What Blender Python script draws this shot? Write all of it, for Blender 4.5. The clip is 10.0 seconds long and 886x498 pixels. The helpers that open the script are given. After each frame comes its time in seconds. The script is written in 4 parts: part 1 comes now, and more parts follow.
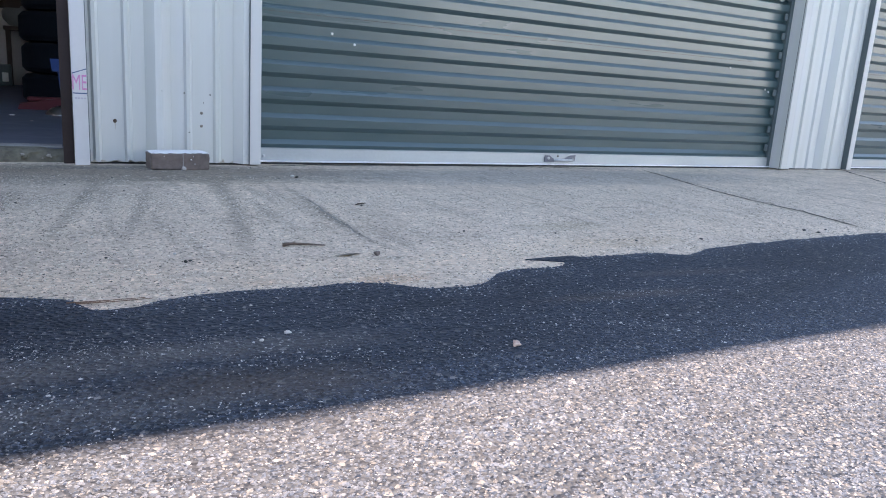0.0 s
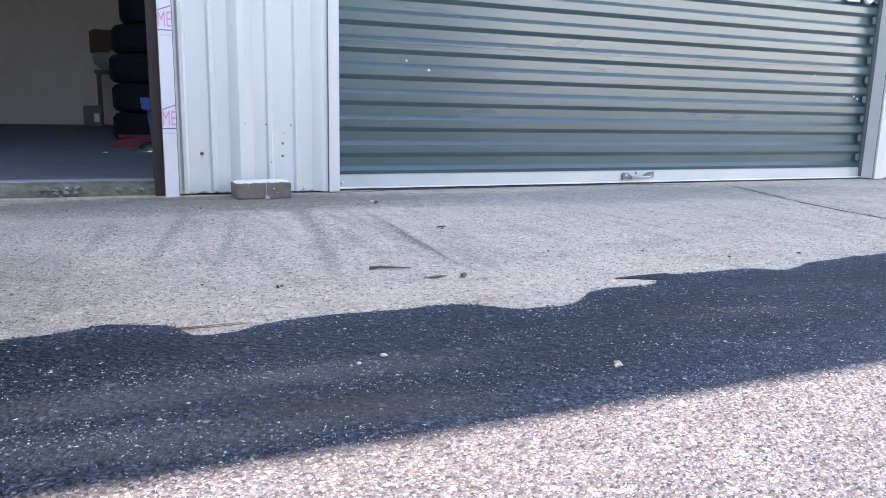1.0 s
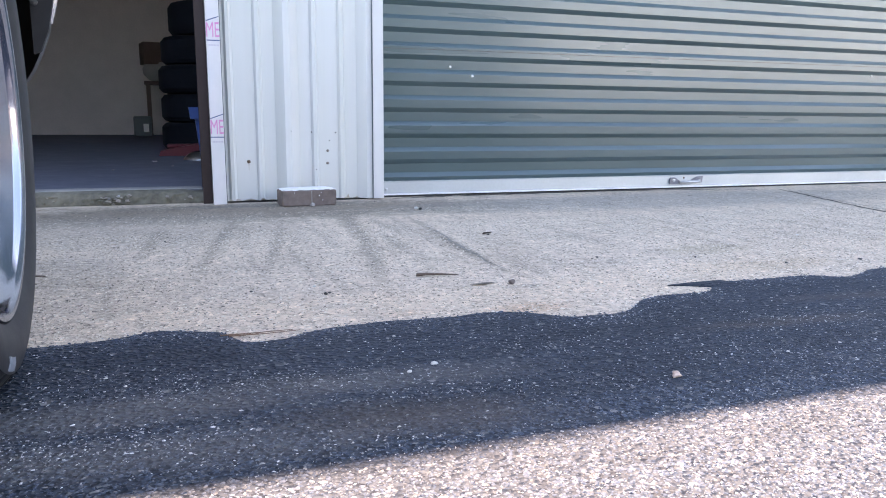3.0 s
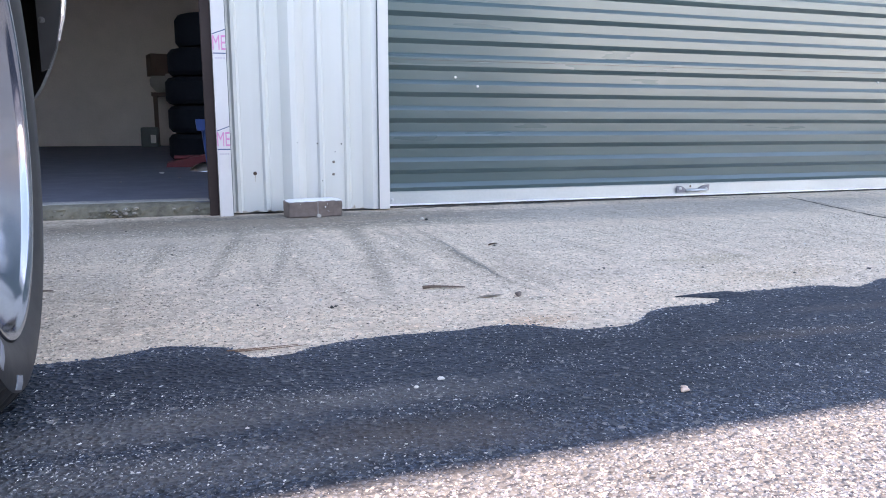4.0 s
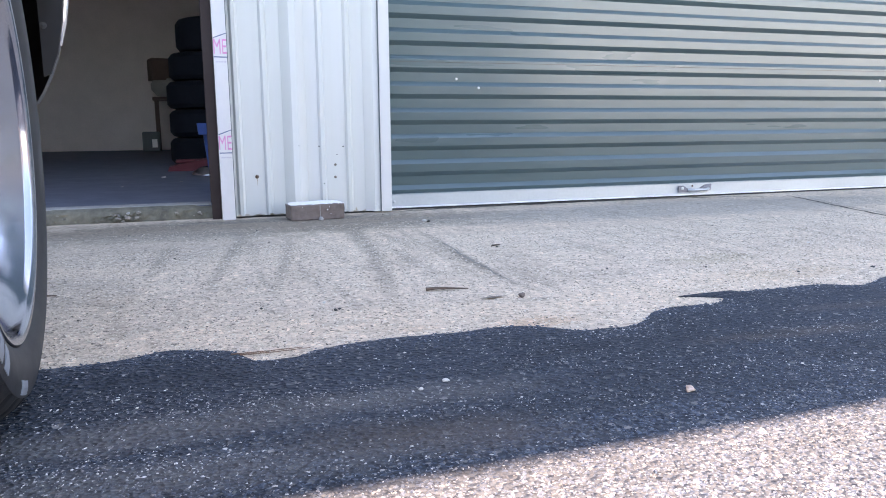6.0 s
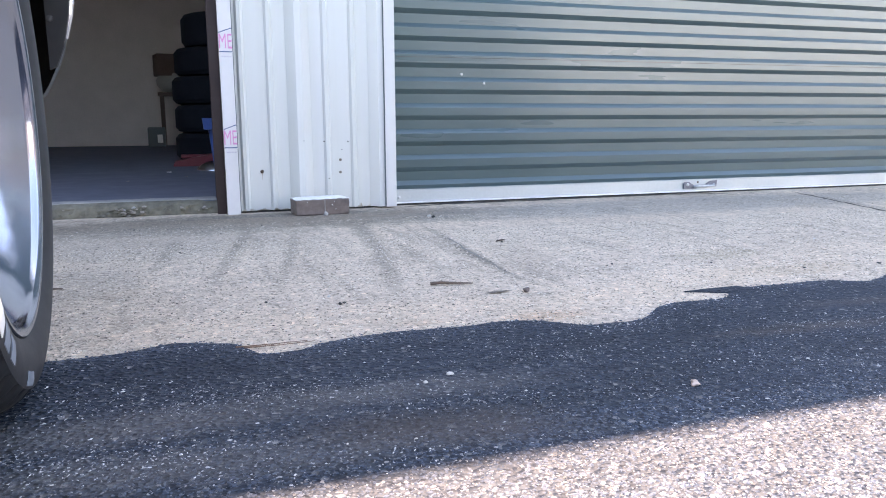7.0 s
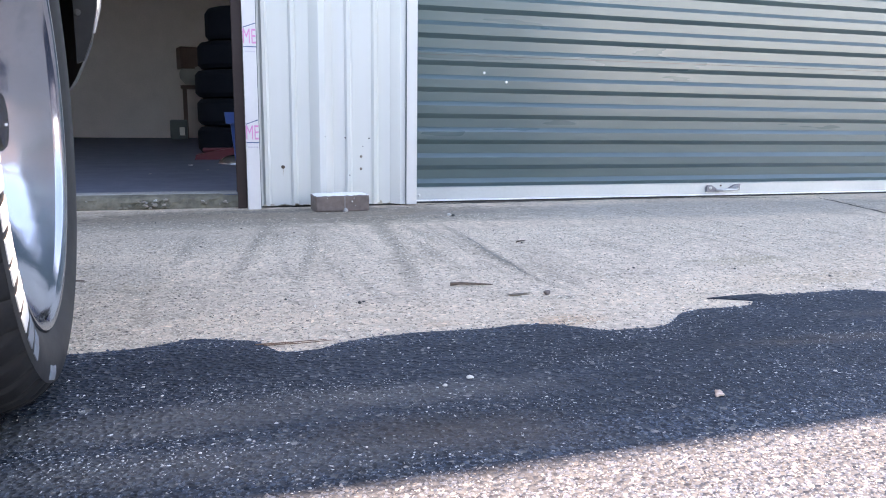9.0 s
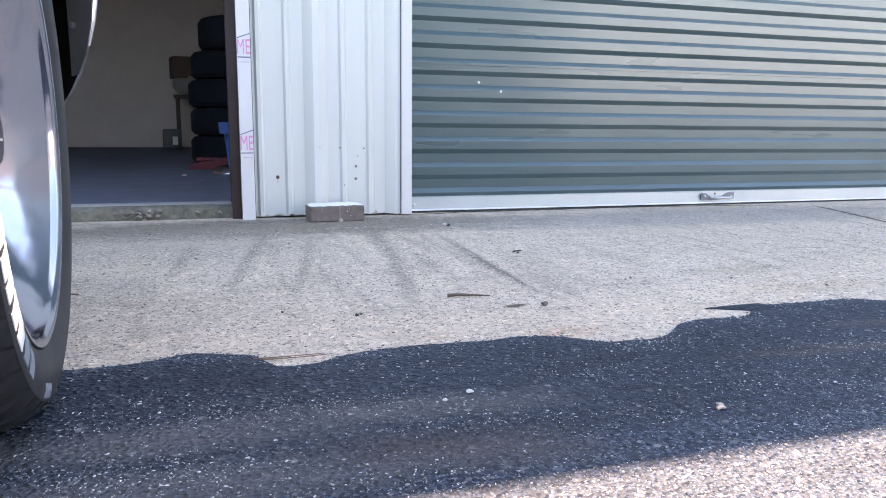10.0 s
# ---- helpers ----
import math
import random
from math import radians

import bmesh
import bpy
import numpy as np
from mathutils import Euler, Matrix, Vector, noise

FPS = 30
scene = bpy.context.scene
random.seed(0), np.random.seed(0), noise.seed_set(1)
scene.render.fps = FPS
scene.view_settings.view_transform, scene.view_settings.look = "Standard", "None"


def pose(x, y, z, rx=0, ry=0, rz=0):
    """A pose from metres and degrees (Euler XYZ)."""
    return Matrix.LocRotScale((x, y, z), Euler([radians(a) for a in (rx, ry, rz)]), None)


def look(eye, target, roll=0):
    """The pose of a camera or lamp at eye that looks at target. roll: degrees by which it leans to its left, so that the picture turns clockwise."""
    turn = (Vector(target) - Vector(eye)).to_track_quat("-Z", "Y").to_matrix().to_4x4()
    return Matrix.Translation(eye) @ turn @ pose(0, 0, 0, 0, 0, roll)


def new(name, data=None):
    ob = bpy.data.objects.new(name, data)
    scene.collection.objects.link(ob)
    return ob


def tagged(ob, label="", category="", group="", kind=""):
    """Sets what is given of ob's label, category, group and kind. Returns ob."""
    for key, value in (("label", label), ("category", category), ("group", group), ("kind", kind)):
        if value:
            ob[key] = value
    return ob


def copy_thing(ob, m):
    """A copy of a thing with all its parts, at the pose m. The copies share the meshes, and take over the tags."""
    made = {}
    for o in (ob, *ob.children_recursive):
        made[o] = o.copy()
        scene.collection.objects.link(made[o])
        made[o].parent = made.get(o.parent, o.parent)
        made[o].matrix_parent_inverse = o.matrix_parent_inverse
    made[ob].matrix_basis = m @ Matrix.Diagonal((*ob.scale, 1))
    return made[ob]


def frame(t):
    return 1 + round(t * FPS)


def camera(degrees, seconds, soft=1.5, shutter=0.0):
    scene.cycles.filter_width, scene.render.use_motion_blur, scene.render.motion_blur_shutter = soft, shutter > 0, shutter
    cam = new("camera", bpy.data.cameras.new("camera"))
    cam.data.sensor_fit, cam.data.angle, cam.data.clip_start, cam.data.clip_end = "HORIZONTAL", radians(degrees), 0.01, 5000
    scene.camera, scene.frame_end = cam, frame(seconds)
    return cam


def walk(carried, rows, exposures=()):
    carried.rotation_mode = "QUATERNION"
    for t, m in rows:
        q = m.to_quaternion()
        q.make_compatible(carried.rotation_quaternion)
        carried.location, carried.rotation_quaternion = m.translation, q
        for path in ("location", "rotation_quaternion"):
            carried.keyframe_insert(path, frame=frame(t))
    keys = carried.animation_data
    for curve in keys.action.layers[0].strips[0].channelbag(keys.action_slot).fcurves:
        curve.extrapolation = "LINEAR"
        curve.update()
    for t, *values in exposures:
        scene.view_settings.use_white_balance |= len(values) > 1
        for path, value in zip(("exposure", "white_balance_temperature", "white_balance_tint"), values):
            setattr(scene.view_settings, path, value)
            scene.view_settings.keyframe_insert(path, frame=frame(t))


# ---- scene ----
cam = camera(62.6, 10.0, soft=1.0)
PATH = [
    (0, (0.06, 0.611, 0.335), (0.983, 2.333, -0.096), 3.7),
    (0.5, (0.047, 0.636, 0.334), (0.848, 2.426, -0.058), 1.9),
    (1, (0.036, 0.636, 0.326), (0.788, 2.451, -0.05), 1.2),
    (1.5, (0.036, 0.648, 0.318), (0.743, 2.478, -0.069), 1.1),
    (2, (0.03, 0.656, 0.327), (0.711, 2.497, -0.056), 1.0),
    (2.5, (0.032, 0.651, 0.32), (0.696, 2.5, -0.052), 0.6),
    (3, (0.029, 0.655, 0.323), (0.677, 2.512, -0.037), 0.5),
    (4.5, (0.031, 0.659, 0.333), (0.659, 2.528, 0.0), -0.1),
    (5, (0.031, 0.661, 0.333), (0.66, 2.53, 0.0), -0.3),
    (5.5, (0.029, 0.66, 0.332), (0.659, 2.529, 0.0), -0.4),
    (7, (0.028, 0.659, 0.327), (0.644, 2.531, -0.016), -0.3),
    (7.5, (0.022, 0.665, 0.324), (0.626, 2.539, -0.025), -0.1),
    (8, (0.023, 0.667, 0.326), (0.617, 2.544, -0.027), 0.1),
    (8.5, (0.027, 0.664, 0.329), (0.61, 2.544, -0.025), 0.5),
    (9, (0.024, 0.67, 0.332), (0.595, 2.554, -0.019), 0.7),
    (9.5, (0.02, 0.673, 0.331), (0.601, 2.556, -0.012), 0.8),
    (10, (0.019, 0.678, 0.338), (0.608, 2.561, 0.008), 0.5),
]
EXPOSURE, KELVIN, TINT = 3.02, 8300, 18.5
walk(cam, [(t, look(eye, target, roll)) for t, eye, target, roll in PATH], [
    (0, EXPOSURE - 0.58, KELVIN - 500, TINT - 4.5), (0.8, EXPOSURE - 0.08, KELVIN - 400, TINT - 1.5), (1.5, EXPOSURE - 0.12, KELVIN - 200, TINT),
    (3.0, EXPOSURE - 0.06, KELVIN - 150, TINT), (4.5, EXPOSURE, KELVIN, TINT), (10, EXPOSURE + 0.04, KELVIN, TINT)])

# ---- world, sun, exposure ----
EAVE_Y, EAVE_Z, SHADE_Y = 3.38, 2.75, 1.30          # roof edge, and where its shadow ends on the ground
to_sun = Vector((0.40, EAVE_Y - SHADE_Y, EAVE_Z)).normalized()
world = bpy.data.worlds.new("sky")
scene.world = world
world.use_nodes = True
sky = world.node_tree.nodes.new("ShaderNodeTexSky")
sky.sky_type, sky.sun_disc = "NISHITA", False
sky.dust_density, sky.ozone_density = 0.4, 1.5
sky.sun_elevation = math.asin(to_sun.z)
sky.sun_rotation = math.atan2(to_sun.x, to_sun.y)
world.node_tree.links.new(sky.outputs[0], world.node_tree.nodes["Background"].inputs[0])
world.node_tree.nodes["Background"].inputs[1].default_value = 0.12
sun = new("sun", bpy.data.lights.new("sun", "SUN"))
sun.data.energy, sun.data.angle, sun.data.color = 4.1, radians(0.53), (1.0, 0.85, 0.81)
sun.matrix_world = look((0, 0, 20), Vector((0, 0, 20)) - to_sun)


# ---- materials ----
class Mat:
    """A node material with short ways to add nodes."""

    def __init__(self, name, rough=0.6, metal=0.0, spec=0.5):
        self.m = bpy.data.materials.new(name)
        self.m.use_nodes = True
        self.t = self.m.node_tree
        self.b = self.t.nodes["Principled BSDF"]
        self.b.inputs["Roughness"].default_value = rough
        self.b.inputs["Metallic"].default_value = metal
        self.b.inputs["Specular IOR Level"].default_value = spec
        self.co = self.node("ShaderNodeNewGeometry").outputs["Position"]

    def node(self, kind, **sets):
        n = self.t.nodes.new(kind)
        for k, v in sets.items():
            if k.startswith("i_"):
                n.inputs[k[2:].replace("_", " ")].default_value = v
        return n

    def link(self, a, b):
        self.t.links.new(a, b)
        return self

    def scaled(self, s):
        n = self.node("ShaderNodeMapping")
        n.inputs["Scale"].default_value = s
        self.link(self.co, n.inputs["Vector"])
        return n.outputs[0]

    def noise(self, scale, detail=4.0, rough=0.6, stretch=None):
        n = self.node("ShaderNodeTexNoise")
        n.inputs["Scale"].default_value, n.inputs["Detail"].default_value, n.inputs["Roughness"].default_value = scale, detail, rough
        self.link(self.scaled(stretch) if stretch else self.co, n.inputs["Vector"])
        return n.outputs["Fac"]

    def cells(self, scale, out="Color", feature="F1"):
        n = self.node("ShaderNodeTexVoronoi")
        n.feature = feature
        n.inputs["Scale"].default_value = scale
        self.link(self.co, n.inputs["Vector"])
        return n.outputs[out]

    def ramp(self, value, *stops):
        n = self.node("ShaderNodeValToRGB")
        el = n.color_ramp.elements
        while len(el) < len(stops):
            el.new(0.5)
        for e, (p, c) in zip(el, stops):
            e.position = p
            e.color = (*c, 1) if isinstance(c, tuple) else (c, c, c, 1)
        self.link(value, n.inputs[0])
        return n.outputs[0]

    def mix(self, fac, a, b, kind="MIX"):
        n = self.node("ShaderNodeMix")
        n.data_type, n.blend_type = "RGBA", kind
        for value, i in ((fac, 0), (a, 6), (b, 7)):
            if isinstance(value, (int, float)):
                n.inputs[i].default_value = value if i == 0 else (value, value, value, 1)
            elif isinstance(value, tuple):
                n.inputs[i].default_value = (*value, 1)
            else:
                self.link(value, n.inputs[i])
        return n.outputs[2]

    def blot(self, x, y, rx, ry, ragged=0.6, scale=14.0):
        """A ragged stain on the ground round (x, y): 1 inside, 0 outside."""
        n = self.node("ShaderNodeMapping")
        n.inputs["Location"].default_value, n.inputs["Scale"].default_value = (-x / rx, -y / ry, 0), (1 / rx, 1 / ry, 0)
        self.link(self.co, n.inputs["Vector"])
        d = self.node("ShaderNodeVectorMath")
        d.operation = "LENGTH"
        self.link(n.outputs[0], d.inputs[0])
        w = self.node("ShaderNodeMath")
        w.operation = "MULTIPLY_ADD"
        self.link(self.noise(scale, 6.0, 0.7), w.inputs[0])
        w.inputs[1].default_value = ragged * 2
        self.link(d.outputs["Value"], w.inputs[2])
        return self.ramp(w.outputs[0], (0.35 + ragged, 1.0), (min(1.0, 0.75 + ragged), 0.0)) if ragged < 0.4 else self.ramp(self.halved(w.outputs[0]), (0.3 + ragged / 2, 1.0), (0.55 + ragged / 2, 0.0))

    def streak(self, x0, y0, x1, y1, w, ragged=0.6, scale=16.0):
        """A ragged stain along the line from (x0, y0) to (x1, y1), w wide to each side."""
        n = self.node("ShaderNodeMapping")
        n.vector_type = "TEXTURE"
        n.inputs["Location"].default_value = ((x0 + x1) / 2, (y0 + y1) / 2, 0)
        n.inputs["Rotation"].default_value = (0, 0, math.atan2(y1 - y0, x1 - x0))
        n.inputs["Scale"].default_value = (math.hypot(x1 - x0, y1 - y0) / 2 / 0.85, w, 1)
        self.link(self.co, n.inputs["Vector"])
        d = self.node("ShaderNodeVectorMath")
        d.operation = "LENGTH"
        self.link(n.outputs[0], d.inputs[0])
        v = self.node("ShaderNodeMath")
        v.operation = "MULTIPLY_ADD"
        self.link(self.noise(scale, 6.0, 0.7), v.inputs[0])
        v.inputs[1].default_value = ragged * 2
        self.link(d.outputs["Value"], v.inputs[2])
        return self.ramp(self.halved(v.outputs[0]), (0.15 + ragged / 2, 1.0), (0.55 + ragged / 2, 0.0))

    def halved(self, value):
        n = self.node("ShaderNodeMath")
        n.operation = "MULTIPLY"
        n.inputs[1].default_value = 0.5
        self.link(value, n.inputs[0])
        return n.outputs[0]

    def color(self, c):
        if isinstance(c, tuple):
            self.b.inputs["Base Color"].default_value = (*c, 1)
        else:
            self.link(c, self.b.inputs["Base Color"])
        return self

    def rough(self, value):
        return self.link(value, self.b.inputs["Roughness"])

    def bump(self, height, strength, distance, under=None):
        n = self.node("ShaderNodeBump")
        n.inputs["Strength"].default_value, n.inputs["Distance"].default_value = strength, distance
        self.link(height, n.inputs["Height"])
        if under is not None:
            self.link(under, n.inputs["Normal"])
        self.link(n.outputs[0], self.b.inputs["Normal"])
        return n.outputs[0]


def plain(name, c, rough=0.6, metal=0.0, spot=0.12, grain=60.0, bump=0.1, spec=0.5):
    """A simple surface: colour varied at two scales, with a little relief."""
    k = Mat(name, rough, metal, spec)
    a = k.ramp(k.noise(4.0, 5.0), (0.3, tuple(v * (1 - spot) for v in c)), (0.7, tuple(min(1, v * (1 + spot)) for v in c)))
    k.color(k.mix(0.35, a, k.ramp(k.noise(grain, 3.0), (0.3, tuple(v * (1 - 2 * spot) for v in c)), (0.7, tuple(min(1, v * (1 + spot)) for v in c)))))
    k.rough(k.ramp(k.noise(9.0, 4.0), (0.3, max(0.02, rough - 0.08)), (0.7, min(1, rough + 0.08))))
    if bump:
        k.bump(k.noise(grain * 3, 3.0), bump, 0.002)
    return k.m


def dusted(k, c):
    """Streaks of wear along the lane, and brown dust lying in shallow hollows."""
    c = k.mix(1.0, c, k.ramp(k.noise(2.2, 6.0, 0.65, (1.0, 4.0, 1.0)), (0.32, 0.78), (0.68, 1.25)), "MULTIPLY")
    pale, brown, tar = (0.165, 0.158, 0.152), (0.100, 0.083, 0.073), (0.020, 0.026, 0.034)
    for x0, y0, x1, y1, w, tone, f in ((-0.35, 1.475, 0.20, 1.48, 0.055, pale, 0.42), (0.10, 1.50, 0.45, 1.475, 0.045, pale, 0.35), (-0.30, 1.385, 0.22, 1.34, 0.050, pale, 0.38),
                                       (0.12, 1.40, 0.42, 1.33, 0.055, brown, 0.50), (0.75, 1.555, 1.10, 1.535, 0.030, brown, 0.45), (1.00, 1.66, 1.35, 1.63, 0.03, brown, 0.3),
                                       (0.18, 1.555, 0.42, 1.548, 0.006, tar, 0.6), (-0.02, 1.60, 0.12, 1.585, 0.005, tar, 0.5), (0.80, 1.575, 0.93, 1.545, 0.012, tar, 0.7)):
        c = k.mix(k.mix(1.0, k.streak(x0, y0, x1, y1, w), f, "MULTIPLY"), c, tone)
    return c


def make_asphalt():
    k = Mat("asphalt", 0.66, spec=0.3)
    stone = k.ramp(k.cells(140.0), (0.0, (0.010, 0.016, 0.026)), (0.55, (0.020, 0.030, 0.045)), (0.86, (0.040, 0.050, 0.062)), (0.96, (0.22, 0.215, 0.21)))
    k.color(dusted(k, stone))
    first = k.bump(k.cells(140.0, "Distance"), 0.8, 0.006)
    k.bump(k.noise(420.0, 3.0), 0.3, 0.002, first)
    return k.m


def make_chips():
    k = Mat("asphalt_chips", 0.66, spec=0.3)
    isl = k.t.nodes.new("ShaderNodeNewGeometry").outputs["Random Per Island"]
    c = k.ramp(isl, (0.0, (0.046, 0.067, 0.099)), (0.45, (0.082, 0.106, 0.144)), (0.76, (0.115, 0.137, 0.166)), (0.86, (0.10, 0.105, 0.11)), (0.95, (0.17, 0.167, 0.165)), (0.99, (0.34, 0.33, 0.32)))
    k.color(dusted(k, k.mix(0.6, c, k.ramp(k.noise(300.0, 2.0), (0.3, 0.6), (0.7, 1.1)), "MULTIPLY")))
    k.rough(k.ramp(isl, (0.3, 0.70), (0.6, 0.58), (0.85, 0.55), (0.95, 0.7)))
    k.bump(k.noise(500.0, 3.0), 0.3, 0.0015)
    return k.m


def make_flecks():
    """Pale broken stone in the asphalt's top."""
    k = Mat("pale_flecks", 0.7, spec=0.3)
    isl = k.t.nodes.new("ShaderNodeNewGeometry").outputs["Random Per Island"]
    c = k.ramp(isl, (0.0, (0.20, 0.205, 0.21)), (0.4, (0.40, 0.395, 0.39)), (0.75, (0.60, 0.585, 0.57)), (1.0, (0.80, 0.78, 0.76)))
    k.color(k.mix(0.6, c, k.ramp(k.noise(400.0, 2.0), (0.3, 0.6), (0.7, 1.1)), "MULTIPLY"))
    return k.m


def make_grit():
    k = Mat("concrete_grit", 0.85, spec=0.3)
    isl = k.t.nodes.new("ShaderNodeNewGeometry").outputs["Random Per Island"]
    c = k.ramp(isl, (0.0, (0.10, 0.085, 0.07)), (0.12, (0.24, 0.20, 0.165)), (0.26, (0.55, 0.45, 0.345)), (0.65, (0.76, 0.625, 0.48)), (0.90, (0.95, 0.85, 0.71)))
    k.color(k.mix(0.6, c, k.ramp(k.noise(200.0, 3.0), (0.3, 0.6), (0.7, 1.0)), "MULTIPLY"))
    return k.m


def make_concrete():
    k = Mat("weathered_concrete", 0.85, spec=0.3)
    base = k.ramp(k.noise(1.6, 6.0, 0.65), (0.3, (0.60, 0.485, 0.372)), (0.7, (0.765, 0.622, 0.487)))
    base = k.mix(0.55, base, k.ramp(k.noise(26.0, 5.0, 0.7), (0.3, (0.50, 0.40, 0.315)), (0.7, (0.84, 0.685, 0.545))))
    base = k.mix(1.0, base, k.ramp(k.noise(1.0, 5.0, 0.6, (15.0, 1.1, 1.0)), (0.33, 0.74), (0.46, 1.0)), "MULTIPLY")
    base = k.mix(k.ramp(k.noise(3.1, 4.0), (0.60, 0.0), (0.78, 0.5)), base, (0.46, 0.36, 0.25))
    base = k.mix(1.0, base, k.ramp(k.noise(5.5, 7.0, 0.72), (0.32, 0.78), (0.48, 1.0), (0.66, 1.10)), "MULTIPLY")
    rusty = ((0.57, 1.75, 0.08, 0.04, (0.60, 0.33, 0.17), 0.40), (0.36, 1.78, 0.05, 0.02, (0.58, 0.36, 0.22), 0.3), (1.25, 1.93, 0.22, 0.06, (0.50, 0.36, 0.22), 0.35),
             (0.25, 1.86, 0.05, 0.02, (0.22, 0.22, 0.21), 0.5), (0.63, 1.90, 0.045, 0.02, (0.20, 0.19, 0.17), 0.6), (0.95, 1.86, 0.05, 0.012, (0.16, 0.16, 0.16), 0.6))
    # darker ragged patches, the strongest along the foot of the wall
    dark_blots = ((0.2, 3.17, 1.1, 0.26, (0.25, 0.205, 0.16), 0.9), (-0.15, 2.85, 0.55, 0.34, (0.36, 0.315, 0.265), 0.5), (-0.25, 2.30, 0.16, 0.22, (0.38, 0.34, 0.29), 0.45),
            (1.24, 2.14, 0.14, 0.07, (0.42, 0.34, 0.22), 0.4), (1.9, 3.10, 1.3, 0.26, (0.36, 0.335, 0.30), 0.65), (0.30, 3.33, 0.5, 0.07, (0.20, 0.18, 0.15), 0.7))
    for x, y, rx, ry, c, f in rusty + dark_blots:
        base = k.mix(k.mix(1.0, k.blot(x, y, rx, ry), f, "MULTIPLY"), base, c)
    # pale warm sand washed down to the asphalt's edge
    for x0, y0, x1, y1, w, f in ((-0.30, 1.86, 0.70, 1.86, 0.12, 0.45), (0.50, 1.80, 1.40, 1.98, 0.14, 0.50), (1.20, 2.05, 2.0, 2.10, 0.15, 0.3)):
        base = k.mix(k.mix(1.0, k.streak(x0, y0, x1, y1, w), f, "MULTIPLY"), base, (0.80, 0.62, 0.455))
    # tyre marks and run-off streaks that fan out from the foot of the wall
    # last row: only a darker strip of concrete in front of door_2
    grime = (0.20, 0.17, 0.135)
    for x0, y0, x1, y1, w, f in ((0.155, 3.00, 0.040, 2.22, 0.024, 0.6), (0.165, 2.95, 0.150, 2.30, 0.020, 0.25), (0.285, 2.86, 0.175, 2.18, 0.022, 0.5), (0.50, 3.05, 0.455, 2.45, 0.040, 0.6),
                                 (0.47, 2.60, 0.375, 1.98, 0.030, 0.50), (0.69, 2.90, 0.668, 2.30, 0.020, 0.55), (0.668, 2.50, 0.650, 2.08, 0.018, 0.70), (0.655, 2.10, 0.68, 1.92, 0.016, 0.30),
                                 (-0.05, 2.85, -0.085, 2.40, 0.026, 0.50), (0.56, 2.95, 0.58, 2.55, 0.022, 0.35), (-0.02, 1.96, -0.12, 1.90, 0.02, 0.3), (2.60, 3.25, 2.22, 1.95, 0.035, 0.35), (4.20, 3.36, 5.2, 3.30, 0.12, 0.6)):
        base = k.mix(k.mix(1.0, k.streak(x0, y0, x1, y1, w), f, "MULTIPLY"), base, grime)
    base = k.mix(1.0, base, k.mix(0.5, k.ramp(k.cells(120.0), (0.08, 0.12), (0.22, 0.75), (0.5, 1.0), (0.80, 1.1), (0.92, 1.7)), k.ramp(k.noise(80.0, 6.0, 0.75), (0.33, 0.22), (0.44, 0.95), (0.56, 1.05), (0.68, 1.7))), "MULTIPLY")
    k.color(base)
    first = k.bump(k.cells(120.0, "Distance"), 0.65, 0.005)
    k.bump(k.noise(110.0, 5.0, 0.7), 0.8, 0.007, first)
    return k.m


def make_white_metal(name, c=(0.79, 0.80, 0.79), rough=0.34):
    k = Mat(name, rough)
    base = k.mix(k.ramp(k.noise(1.0, 3.0, 0.5, (16.0, 16.0, 0.22)), (0.40, 0.0), (0.70, 0.40)), c, (0.57, 0.57, 0.49))
    base = k.mix(k.ramp(k.noise(70.0, 3.0), (0.70, 0.0), (0.78, 0.25)), base, (0.55, 0.53, 0.49))
    k.color(base)
    k.rough(k.ramp(k.noise(1.0, 3.0, 0.5, (9.0, 9.0, 0.3)), (0.3, rough - 0.02), (0.7, rough + 0.03)))
    k.bump(k.noise(1.0, 2.0, 0.5, (5.0, 5.0, 1.5)), 0.06, 0.01)
    return k.m


def make_green_paint():
    k = Mat("green_door_paint", 0.3)
    k.b.inputs["Coat Weight"].default_value, k.b.inputs["Coat Roughness"].default_value = 1.0, 0.20
    base = k.ramp(k.noise(1.3, 5.0, 0.6, (0.7, 1.0, 2.5)), (0.3, (0.034, 0.075, 0.081)), (0.7, (0.052, 0.098, 0.104)))
    k.color(base)
    k.rough(k.ramp(k.noise(1.0, 3.0, 0.5, (1.0, 1.0, 10.0)), (0.3, 0.27), (0.7, 0.34)))
    k.bump(k.noise(3.0, 2.0, 0.5, (1.0, 1.0, 4.0)), 0.05, 0.01)
    return k.m


ASPHALT, CHIPS, FLECKS, CONCRETE, GRIT = make_asphalt(), make_chips(), make_flecks(), make_concrete(), make_grit()
WHITE, TRIM = make_white_metal("white_wall_paint", (0.665, 0.655, 0.625)), make_white_metal("white_trim_paint", (0.66, 0.635, 0.61), 0.42)
WRAP = plain("white_wrap_film", (0.68, 0.645, 0.635), 0.5, spot=0.03)
PINK, BLUE_INK = plain("pink_ink", (0.73, 0.26, 0.49), 0.55, spot=0.1), plain("navy_ink", (0.05, 0.09, 0.20), 0.5)
GREY_INK = plain("pale_grey_ink", (0.52, 0.46, 0.52), 0.55)
GREEN = make_green_paint()
ALU = plain("brushed_aluminium", (0.44, 0.46, 0.465), 0.48, 0.55, 0.06, 90.0)
DULL_ZINC = plain("dull_zinc", (0.20, 0.20, 0.225), 0.5, 0.4, 0.25, 120.0)
# lighter copy of ALU, with the sky's highlight on the lip in the colour
SKYLIT_ALU = plain("skylit_aluminium_edge", (0.78, 0.79, 0.80), 0.4, 0.2, 0.08, 90.0)
